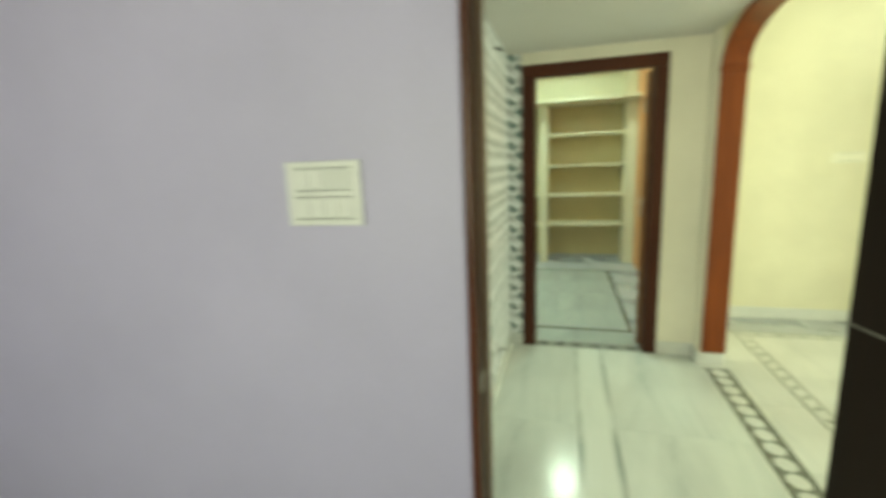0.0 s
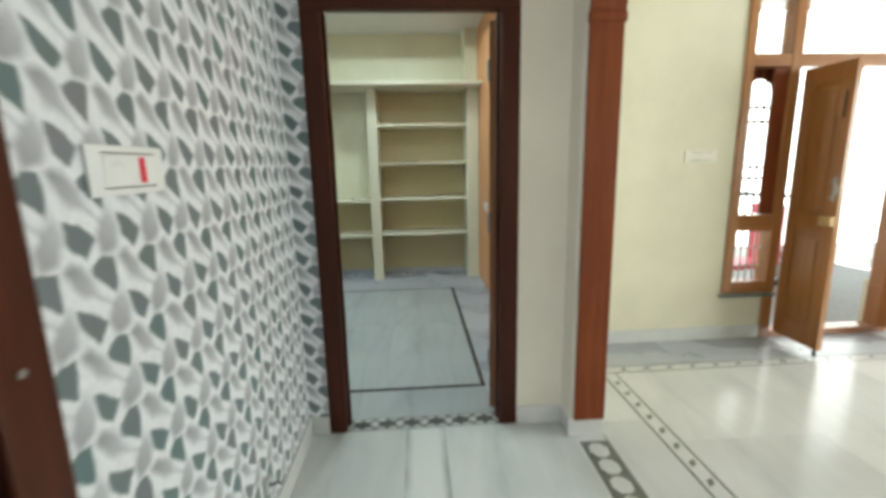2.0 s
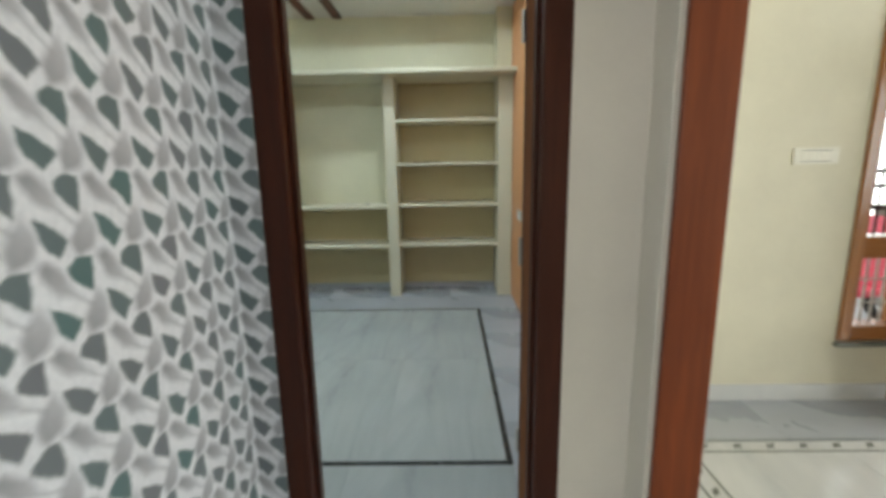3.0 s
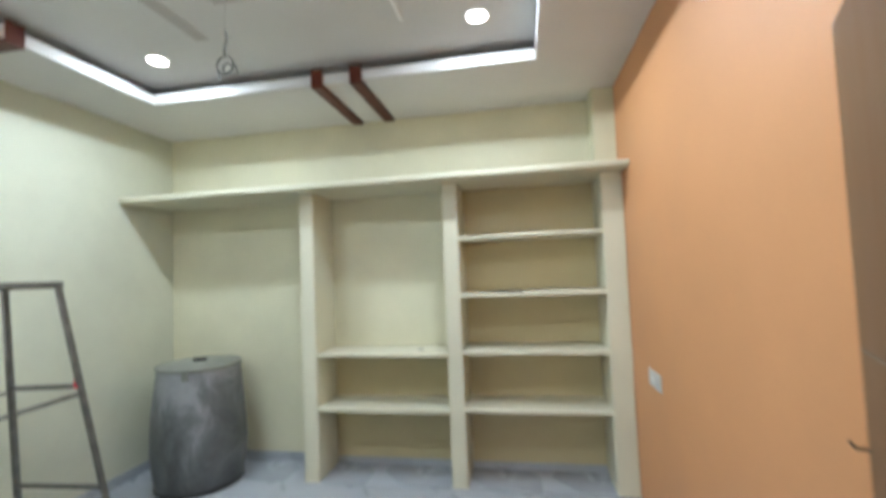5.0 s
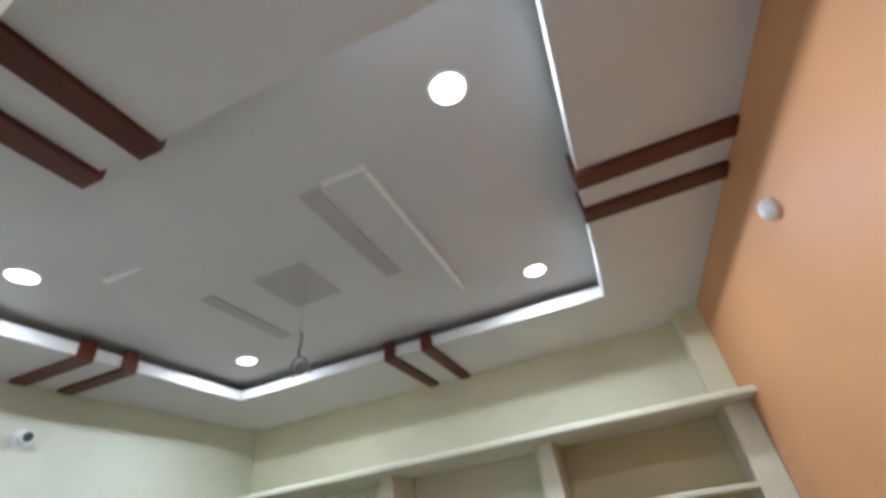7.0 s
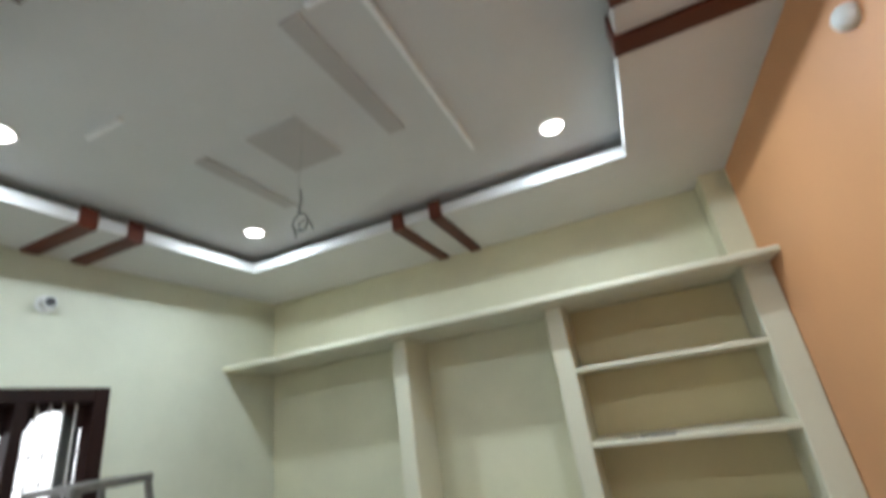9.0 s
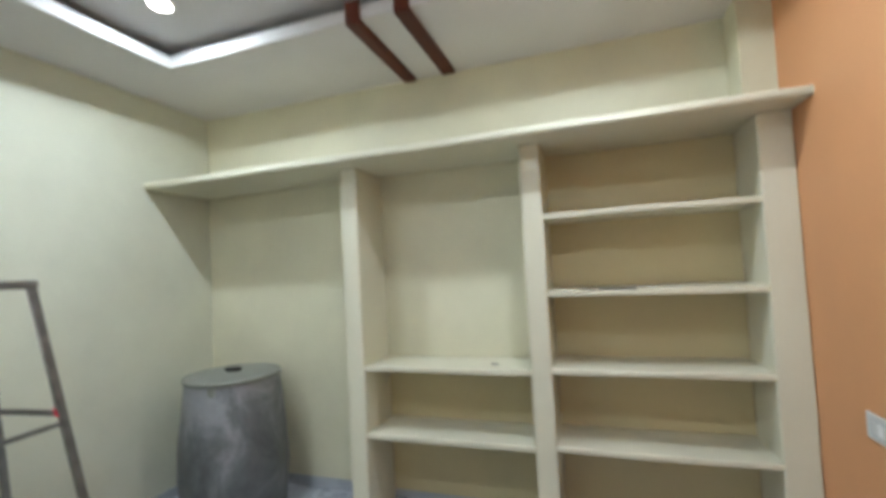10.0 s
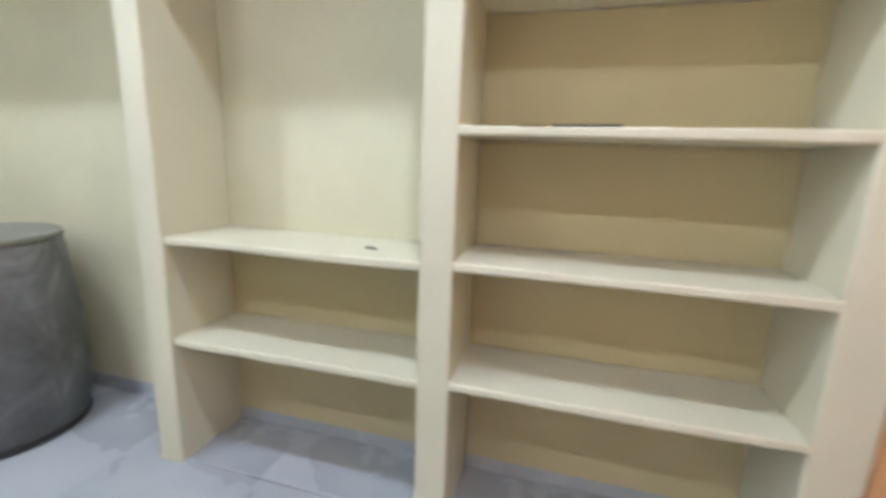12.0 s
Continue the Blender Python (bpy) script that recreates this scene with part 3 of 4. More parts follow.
# bedroom floor: field inside a black line, blue-grey margin outside
FX0, FX1, FY0, FY1, LW = -2.13, 0.855, 0.442, 2.65, 0.030
pave(FX0, FY0, FX1, FY1, 5, 2, grey_marble)
inlay(FX0 - LW, FY0 - LW, FX1 + LW, FY0, black_stone)
inlay(FX0 - LW, FY1, FX1 + LW, FY1 + LW, black_stone)
inlay(FX0 - LW, FY0, FX0, FY1, black_stone)
inlay(FX1, FY0, FX1 + LW, FY1, black_stone)
pave(XL, FY1 + LW, XR, YB, 6, 1, margin_marble)
pave(XL, 0.12, FX0 - LW, FY1 + LW, 1, 4, margin_marble)
pave(FX1 + LW, 0.12, XR, FY1 + LW, 1, 4, margin_marble)
pave(FX0 - LW, 0.12, FX1 + LW, FY0 - LW, 4, 1, grey_marble)
# bedroom skirting
structure("baseboard_bedroom", boxes(((XL, 0.12, 0), (XL + 0.012, YB, 0.075)), ((XL + 0.012, YB - 0.012, 0), (-1.188, YB, 0.075)), ((-1.068, YB - 0.008, 0), (-0.041, YB, 0.06)), ((0.075, YB - 0.008, 0), (1.100, YB, 0.06)), bevel=0.003),
          margin_marble, "blue-grey marble skirting in the bedroom", "skirting")

# hall and first room floors
pave(HALL_X, W1B, 0.395, 0.0, 1, 2, hall_marble)
pave(0.395, W1B, 0.595, 0.0, 1, 1, streaked_marble, 0.002)
pave(0.595, W1B, 1.24, 0.0, 1, 2, hall_marble)
pave(-2.6, -5.1, 1.38, W1B, 5, 4, hall_marble)
pave(-1.8, W1B, HALL_X, 0.0, 2, 2, margin_marble)
# threshold of stars under the bedroom door
pave(0.0, 0.0, 0.98, 0.12, 1, 1, white_marble)
inlay(0.085, 0.004, 0.895, 0.012, olive_stone, 0.0008)
inlay(0.085, 0.106, 0.895, 0.114, olive_stone, 0.0008)


def star_mesh(r0, r1, points, h=0.0012):
    bm = bmesh.new()
    ring = [(r0 if k % 2 == 0 else r1) for k in range(points * 2)]
    lo = [bm.verts.new((r * math.cos(math.pi * k / points), r * math.sin(math.pi * k / points), -0.004)) for k, r in enumerate(ring)]
    hi = [bm.verts.new((v.co.x, v.co.y, h)) for v in lo]
    bm.faces.new(lo[::-1])
    bm.faces.new(hi)
    for k in range(len(lo)):
        bm.faces.new((lo[k], lo[(k + 1) % len(lo)], hi[(k + 1) % len(hi)], hi[k]))
    return bm


def repeat(name, bm, material, places, turn=0.0, scale=(1, 1, 1)):
    first = None
    for x, y in places:
        if first is None:
            first = ob = put_mesh(name, bm, material, floor_ob)
        else:
            ob = new(name, first.data)
            ob.parent = floor_ob
        ob.matrix_basis = Matrix.LocRotScale((x, y, 0), Euler((0, 0, turn)), scale)


repeat("star_inlay", star_mesh(0.046, 0.029, 6), dark_stone, [(0.16 + 0.132 * k, 0.059) for k in range(6)], math.pi / 2, (0.98, 1.36, 1))
for y, turn in ((0.026, -math.pi / 2), (0.092, math.pi / 2)):
    repeat("corner_inlay", star_mesh(0.026, 0.013, 3), olive_stone, [(0.094 + 0.132 * k, y) for k in range(7)], turn, (0.6, 1.1, 1))

# arch threshold: olive band with pale rounds
pave(1.24, A1, 1.255, -0.15, 1, 1, white_marble)
inlay(1.255, A1, 1.395, -0.19, olive_stone, 0.0)
pave(1.255, -0.19, 1.395, -0.15, 1, 1, white_marble)
repeat("round_inlay", star_mesh(0.052, 0.046, 8), white_marble, [(1.325, -0.26 - 0.118 * k) for k in range(13)], 0.2, (0.92, 1.08, 1))
# living room floor with a double-line border
BX, BY = 1.66, 0.49
pave(1.40, A1, BX, BY + 0.08, 1, 4, white_marble)
pave(1.40, BY + 0.08, 5.78, LIV_Y, 5, 1, margin_marble)
pave(BX, A1, 5.78, BY + 0.08, 5, 3, white_marble)
pave(1.50, -4.3, 5.78, A1, 4, 3, white_marble)
pave(1.24, -0.15, 1.40, BY, 1, 1, white_marble)
for x in (BX, BX + 0.085):
    inlay(x, A1, x + 0.011, BY + (0.085 if x == BX else 0.0), olive_stone, 0.001)
for y in (BY, BY + 0.085):
    inlay(BX + 0.011, y, 5.0, y + 0.010, olive_stone, 0.001)
repeat("lozenge_inlay", star_mesh(0.034, 0.016, 2), olive_stone, [(BX + 0.048, 0.36 - 0.125 * k) for k in range(17)], 0.9)
repeat("lozenge_inlay", star_mesh(0.034, 0.016, 2), olive_stone, [(1.83 + 0.16 * k, BY + 0.047) for k in range(14)], 0.5)

# ground outside, one sheet
structure("ground", boxes(((-400, -400, -0.6), (400, 400, -0.255))), plain("pale_yard_concrete", (0.42, 0.41, 0.39), 0.8, spread=0.2, scale=2.0), "pale concrete ground outside", "ground")
structure("porch_floor", boxes(((1.2, LIV_Y + 0.2, -0.25), (6.2, 3.3, -0.03))), white_marble, "pale tiled porch outside the entrance", "porch")

# doors and windows -----------------------------------------------------


def door_frame(name, label, x0, x1, y0, y1, height, w, material, material_x, head_y):
    d = tagged(new(name), label, "door frame", "", "structure")
    part("jamb", boxes(((x0, y0, 0), (x0 + w, y1, height - w)), bevel=0.006), material, d)
    part("jamb", boxes(((x1 - w, y0, 0), (x1, y1, height - w)), bevel=0.006), material, d)
    part("head", boxes(((x0, y0, height - w), (x1, head_y, height)), bevel=0.006), material_x, d)
    for x in (x0 + w, x1 - w - 0.012):
        part("stop_bead", boxes(((x, y0 + 0.055, 0.002), (x + 0.012, y1 - 0.03, height - w)), bevel=0.003), material, d)
    return d


door_frame("door_1", "dark-stained wooden frame of the bedroom doorway", 0.0, 0.98, -0.004, 0.124, 2.13, 0.088, dark_wood, dark_wood_x, 0.059)

# frame of the first doorway: rebated jambs, the stop standing proud at the back
d2 = tagged(new("door_2"), "dark-stained wooden frame of the first doorway", "door frame", "", "structure")
# left stop in lighter brown: light caught on its reveal put into colour
for a, b, c, stop_wood in ((0.060, 0.086, 0.098, laminate), (1.03, 0.985, 0.998, dark_wood)):
    part("jamb", boxes(((min(a, b), W1 - 0.004, 0), (max(a, b), W1B - 0.064, 2.08)), bevel=0.006), dark_wood, d2)
    part("stop_bead", boxes(((min(a, c), W1B - 0.060, 0), (max(a, c), W1B + 0.008, 2.052)), bevel=0.010), stop_wood, d2)
part("head", boxes(((0.060, W1 - 0.004, 2.08), (1.03, W1B + 0.008, 2.13)), bevel=0.006), dark_wood_x, d2)
part("strike_plate", boxes(((0.083, -2.238, 0.79), (0.0890, -2.204, 0.85)), bevel=0.001), steel, d2, "small steel strike plate")

# narrow side doorway in the papered wall
d3 = tagged(new("door_3"), "dark-stained wooden frame of the side doorway", "door frame", "", "structure")
part("jamb", boxes(((-0.23, -1.53, 0), (HALL_X + 0.018, -1.43, 2.13)), bevel=0.008), dark_wood, d3)
part("stop_bead", boxes(((-0.17, -1.545, 0), (-0.13, -1.53, 2.04)), bevel=0.004), dark_wood, d3)
part("head", boxes(((-0.23, -1.865, 2.04), (HALL_X + 0.018, -1.53, 2.13)), bevel=0.006), dark_wood, d3)
part("jamb", boxes(((-0.23, -1.94, 0), (HALL_X + 0.018, -1.865, 2.13)), bevel=0.008), dark_wood, d3)
part("screw", rod((HALL_X + 0.016, -1.487, 1.09), (HALL_X + 0.021, -1.487, 1.09), 0.007, 12), steel, d3)


def bedroom_door():
    """Flush laminated leaf, folded back along the orange wall; local x runs from hinge to edge."""
    ang = math.atan2(0.765, 0.312)
    d = thing("flush_door", "brown laminated flush door with a pale inlaid line, standing open", "door", m=pose(0.895, 0.135, 0.012, 0, 0, math.degrees(ang)))
    w, t = 0.82, 0.036
    part("leaf", boxes(((0.006, 0.003, 0), (w - 0.006, t - 0.003, 2.028)), bevel=0.001), door_tan, d)
    for y0, y1 in ((0.0, 0.003), (t - 0.003, t)):
        part("laminate", boxes(((0.0, y0, 0.002), (w - 0.008, y1, 2.026)), bevel=0.0008), laminate, d, "smooth brown laminate facing")
    part("edge_lipping", boxes(((w - 0.006, 0, 0), (w, t, 2.028)), bevel=0.0015), teak, d, "pale wooden edge lipping")
    part("inlaid_line", boxes(((0.01, t - 0.001, 1.371), (w - 0.012, t + 0.0012, 1.377))), aluminium, d, "thin pale metal line")
    lat = part("latch", boxes(((w - 0.05, t, 0.955), (w - 0.008, t + 0.012, 1.065)), bevel=0.003), bronze, d, "dark bronze latch and hasp")
    part("bolt", tube(arc_points((w - 0.006, t + 0.02, 0.985), 0.016, 0, 300, "xz"), 0.004), bronze, lat)
    part("knob", rod((w - 0.02, t + 0.008, 0.985), (w - 0.006, t + 0.034, 0.975), 0.008), bronze, lat)
    part("hook", tube([(w - 0.02, t, 1.185), (w - 0.018, t + 0.022, 1.183), (w - 0.018, t + 0.030, 1.195)], 0.0035), bronze, d, "small dark hook")
    for z in (0.25, 1.0, 1.75):
        part("hinge", rod((-0.006, t + 0.004, z), (-0.006, t + 0.004, z + 0.1), 0.007), steel, d)
    return d


bedroom_door()


def first_door_leaf():
    """Near-black flush leaf standing open into the first room, a pale line inlaid across it; local -y runs from hinge to edge."""
    d = thing("flush_door", "near-black flush wooden door with thin pale inlaid lines, standing open", "door", m=pose(0.905, -2.280, 0.012, 0, 0, 11))
    w, t, h = 0.86, 0.038, 2.04
    part("leaf", boxes(((0, -w, 0), (t, 0, h)), bevel=0.004), black_wood, d)
    for z in (1.056,):
        part("inlaid_line", boxes(((-0.0012, -w + 0.012, z - 0.003), (0.001, -0.008, z + 0.003))), aluminium, d, "thin pale metal line")
    part("inlaid_strip", boxes(((-0.0022, -0.222, 0.02), (0.001, -0.206, h - 0.02)), bevel=0.001), red_wood, d, "narrow red-brown upright strip")
    for z in (0.22, 1.0, 1.78):
        part("hinge", rod((t + 0.006, 0.006, z), (t + 0.006, 0.006, z + 0.1), 0.007, 12), steel, d)
    lock = part("lock_plate", boxes(((-0.004, -w + 0.035, 0.93), (0.0, -w + 0.075, 1.13)), bevel=0.001), bronze, d, "dark bronze lock plate")
    part("handle", tube([(-0.003, -w + 0.055, 1.05), (-0.05, -w + 0.055, 1.05), (-0.052, -w + 0.16, 1.05)], 0.008), bronze, lock)


first_door_leaf()


def entrance():
    """Teak joinery: side windows, door opening, fanlights; glass and grilles as parts."""
    y0, y1 = LIV_Y - 0.02, LIV_Y + 0.10
    d = tagged(new("door_4"), "honey-coloured teak entrance frame with side windows and fanlights", "door frame", "", "structure")
    posts = ((2.77, 0.365, 2.53, 0.065), (3.10, 0.365, 2.53, 0.078), (4.07, 0.365, 2.53, 0.078), (4.43, 0.365, 2.53, 0.065))
    for x, z0, z1, w in posts:
        part("post", boxes(((x, y0, z0), (x + w, y1, z1)), bevel=0.006), teak, d)
    for x in (3.10, 4.07):
        part("post_foot", boxes(((x, y0, 0), (x + 0.078, y1, 0.365)), bevel=0.006), teak, d)
    for z0, z1, ranges in ((2.42, 2.53, ((2.835, 3.10), (3.178, 4.07), (4.148, 4.43))), (1.98, 2.07, ((2.835, 3.10), (3.178, 4.07), (4.148, 4.43))), (0.835, 0.955, ((2.835, 3.10), (4.148, 4.43))), (0.365, 0.45, ((2.835, 3.10), (4.148, 4.43)))):
        for a, b in ranges:
            part("rail", boxes(((a, y0 + 0.004, z0), (b, y1 - 0.004, z1)), bevel=0.005), teak_x, d)
    part("threshold", boxes(((3.178, y0, 0), (4.07, y1, 0.05)), bevel=0.006), teak_x, d)
    part("sill", boxes(((2.74, y0 - 0.03, 0.338), (3.17, y0, 0.362)), bevel=0.004), olive_stone, d, "dark stone window sill")
    for a, b, z0, z1 in ((2.835, 3.10, 2.07, 2.42), (3.178, 4.07, 2.07, 2.42), (4.148, 4.43, 2.07, 2.42)):
        pane = part("pane", boxes(((a, LIV_Y + 0.04, z0), (b, LIV_Y + 0.045, z1))), clear_glass, d)
        pane.visible_shadow = False
        for z in (2.17, 2.27, 2.35):
            part("fanlight_bar", rod((a, LIV_Y + 0.07, z), (b, LIV_Y + 0.07, z), 0.005, 8), iron_white, d)
    for a, b in ((2.835, 3.10), (4.148, 4.43)):
        for z0, z1 in ((0.45, 0.835), (0.955, 1.98)):
            for k in range(1, 5):
                x = a + (b - a) * k / 5
                part("grille_bar", rod((x, LIV_Y + 0.06, z0), (x, LIV_Y + 0.06, z1), 0.0065, 8), iron_white if z0 < 0.9 else dark_wood, d)
        for z in (0.56, 0.70):
            part("grille_bar", rod((a, LIV_Y + 0.068, z), (b, LIV_Y + 0.068, z), 0.005, 8), iron_white, d)
        for z in (1.10, 1.22, 1.30, 1.62, 1.72):
            part("grille_bar", rod((a, LIV_Y + 0.068, z), (b, LIV_Y + 0.068, z), 0.010, 8), black_plastic, d)
        c = (a + b) / 2
        edge = [(a, 1.84)] + [(c + 0.085 * math.cos(t), 1.84 + 0.075 * math.sin(t)) for t in np.linspace(math.pi, 0, 13)] + [(b, 1.84)]
        bm = strip_solid(edge, [(q, 1.98) for q, _ in edge], 0.0, 0.012)
        bmesh.ops.transform(bm, matrix=Matrix(((0, 1, 0, 0), (1, 0, 0, LIV_Y + 0.074), (0, 0, 1, 0), (0, 0, 0, 1))), verts=bm.verts)
        part("grille_arch", bm, red_wood, d, "carved arched spandrel")
    # a narrow casement folded behind the left post
    part("casement", boxes(((2.995, LIV_Y - 0.008, 0.96), (3.097, LIV_Y + 0.012, 1.975)), bevel=0.004), red_wood, d, "narrow red-brown inner casement")


entrance()


def entrance_leaf(hx, angle, mirror):
    d = thing("entrance_door_leaf", "varnished teak entrance door leaf standing open inwards", "door", "entrance door leaves", pose(hx, LIV_Y - 0.025, 0.055, 0, 0, angle))
    w, t = 0.385, 0.038
    s = -1 if mirror else 1
    y = lambda a, b: (min(s * a, s * b), max(s * a, s * b))
    def bx(x0, x1, ya, yb, z0, z1, bev=0.003):
        q = y(ya, yb)
        return boxes(((x0, q[0], z0), (x1, q[1], z1)), bevel=bev)
    part("stile", bx(0, 0.075, 0, t, 0, 1.90), teak, d)
    part("stile", bx(w - 0.075, w, 0, t, 0, 1.90), teak, d)
    for z0, z1 in ((0, 0.13), (0.80, 0.93), (1.79, 1.90)):
        part("rail", bx(0.075, w - 0.075, 0, t, z0, z1), teak, d)
    for z0, z1 in ((0.13, 0.80), (0.93, 1.79)):
        p = bx(0.075, w - 0.075, 0.012, t - 0.012, z0, z1, 0)
        q = y(0.005, t - 0.005)
        add_box(p, (0.115, q[0], z0 + 0.045), (w - 0.115, q[1], z1 - 0.045), 0.006)
        part("panel", p, teak, d)
    k = part("lock_plate", bx(w - 0.05, w - 0.025, t, t + 0.005, 1.02, 1.18), steel, d, "worn steel handle plate")
    part("lock_box", bx(w - 0.105, w - 0.006, t, t + 0.022, 0.86, 0.925), brass, d, "pale brass rim lock")
    part("handle", tube(arc_points((w - 0.038, s * (t + 0.03), 1.10), 0.05, -90, 90, "xz"), 0.006), steel, k)
    part("tower_bolt", rod((w - 0.04, s * (t + 0.012), 1.55), (w - 0.04, s * (t + 0.012), 1.72), 0.006), bronze, d)
    part("door_stop", rod((w - 0.03, s * t * 0.5, -0.05), (w - 0.03, s * t * 0.5, 0.0), 0.011), black_plastic, d, "black rubber floor stop")
    return d


entrance_leaf(3.235, -91, True)
entrance_leaf(4.05, -74, False)


def side_window():
    d = tagged(new("window_1"), "dark-stained wooden bedroom window with iron grille", "window", "", "structure")
    x0, x1 = XL - 0.10, XL + 0.008
    a, b, z0, z1, w = 0.75, 2.06, 0.96, 2.11, 0.085
    part("jamb", boxes(((x0, a, z0), (x1, a + w, z1)), bevel=0.005), shaded_window_wood, d)
    part("jamb", boxes(((x0, b - w, z0), (x1, b, z1)), bevel=0.005), shaded_window_wood, d)
    for y in (1.14, 1.59):
        part("mullion", boxes(((x0, y, z0 + w), (x1, y + 0.06, z1 - w)), bevel=0.005), shaded_window_wood, d)
    part("head", boxes(((x0, a + w, z1 - w), (x1, b - w, z1)), bevel=0.005), shaded_window_wood, d)
    part("sill_rail", boxes(((x0, a + w, z0), (x1, b - w, z0 + w)), bevel=0.005), shaded_window_wood, d)
    for lo, hi in ((0.835, 1.14), (1.20, 1.59), (1.65, 1.975)):
        pane = part("pane", boxes(((XL - 0.092, lo, z0 + w), (XL - 0.088, hi, z1 - w))), clear_glass, d)
        pane.visible_shadow = False
        for k in range(1, 5):
            y = lo + (hi - lo) * k / 5
            part("grille_bar", rod((XL - 0.05, y, z0 + w), (XL - 0.05, y, z1 - w), 0.005, 8), iron_white, d)
        for z in (1.15, 1.30, 1.45, 1.60, 1.75):
            part("grille_bar", rod((XL - 0.058, lo, z), (XL - 0.058, hi, z), 0.006, 8), black_plastic, d)
        # carved spandrel with an arched lower edge
        c, r = (lo + hi) / 2, (hi - lo) * 0.36
        top = z1 - w
        arc = [(c + r * math.cos(t), top - 0.13 + 0.09 * math.sin(t)) for t in np.linspace(math.pi, 0, 13)]
        edge = [(lo, top - 0.15)] + arc + [(hi, top - 0.15)]
        part("spandrel", strip_solid(edge, [(y, top) for y, z in edge], XL - 0.078, XL - 0.066), shaded_window_wood, d)
    part("casement_leaf", boxes(((XL - 0.118, 1.88, z0 + w), (XL - 0.10, 1.972, z1 - w)), bevel=0.003), black_plastic, d, "dark outer shutter edge")


side_window()

# glowing distance outside the openings
structure("backdrop_front", boxes(((-1.0, 5.6, -0.255), (9.5, 5.65, 4.6))), front_glow, "blown-out bright daylight beyond the porch", "backdrop")
structure("backdrop_side", boxes(((-5.0, -1.5, -0.255), (-4.95, 4.6, 3.6))), side_glow, "blown-out bright daylight beyond the bedroom window", "backdrop")

# ---- bedroom things ----
SH_Y = 3.115


def shelving():
    s = thing("built_in_shelving", "cream painted built-in masonry shelves with three uprights, mostly empty", "shelving")
    for x0, x1, y in ((-1.188, -1.068, 3.105), (-0.041, 0.076, 3.12), (1.100, XR - 0.001, 3.12)):
        part("upright", trowelled((x0, y, 0.0), (x1 - 0.002, YB - 0.001, 2.222), 2, 30, round(x0 * 100)), cream_shelf, s)
    for x0, x1, y in ((-1.188, -1.068, 3.105), (-0.041, 0.076, 3.12), (1.100, XR - 0.001, 3.12)):
        part("upright_foot", boxes(((x0 - 0.004, y - 0.006, 0.0), (min(x1 + 0.004, XR - 0.001), y - 0.0005, 0.014)), bevel=0.002), cream_shelf, s, "thin cream foot at the floor")
    for z in (1.815, 1.386, 0.966, 0.551):
        part("shelf", trowelled((0.074, SH_Y + 0.004, z - 0.015), (1.101, YB - 0.001, z + 0.015), 0, 24, round(z * 100)), cream_shelf, s)
    for z in (0.955, 0.540):
        part("shelf", trowelled((-1.070, SH_Y + 0.004, z - 0.015), (-0.039, YB - 0.001, z + 0.015), 0, 24, round(z * 100) + 7), cream_shelf, s)
    # thin panels added behind the shelves to carry the bays' shade as colour
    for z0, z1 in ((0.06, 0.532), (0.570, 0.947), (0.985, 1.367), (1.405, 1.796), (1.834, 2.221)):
        part("back_shade_panel", boxes(((0.077, YB - 0.009, z0), (1.099, YB - 0.002, z1))), shaded_back, s, "thin added panel with the shelf-bay shade in its tan colour")
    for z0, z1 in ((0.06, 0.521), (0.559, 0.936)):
        part("back_shade_panel", boxes(((-1.067, YB - 0.009, z0), (-0.042, YB - 0.002, z1))), shaded_back, s, "thin added panel with the shelf-bay shade in its tan colour")
    part("kerb", boxes(((-1.068, SH_Y + 0.002, 0.0), (-0.041, SH_Y + 0.016, 0.007)), bevel=0.002), margin_marble, s, "low marble kerb")
    part("kerb", boxes(((0.076, SH_Y + 0.002, 0.0), (1.100, SH_Y + 0.016, 0.007)), bevel=0.002), margin_marble, s, "low marble kerb")
    return s


shelving()
structure("loft_slab", trowelled((XL, 2.905, 2.223), (XR, YB - 0.001, 2.262), 0, 60, 5, 0.002, 0.008), cream_shelf, "cream painted loft slab projecting over the shelves", "loft slab")

# litter on the shelves
scrap = thing("wood_scrap", "thin dark strip of scrap lying on a shelf", "scrap")
part("strip", bar((0.34, 3.19, 1.405), (0.53, 3.16, 1.405), 0.03, 0.008), black_plastic, scrap)
part("splinter", bar((0.24, 3.21, 1.404), (0.32, 3.19, 1.404), 0.014, 0.006, 0.001), dark_wood, scrap)
put_mesh("pencil_stub", rod((-0.29, 3.25, 0.974), (-0.245, 3.245, 0.974), 0.004, 8), black_plastic)
tagged(bpy.data.objects["pencil_stub"], "small dark stub lying on a cream shelf", "stub")


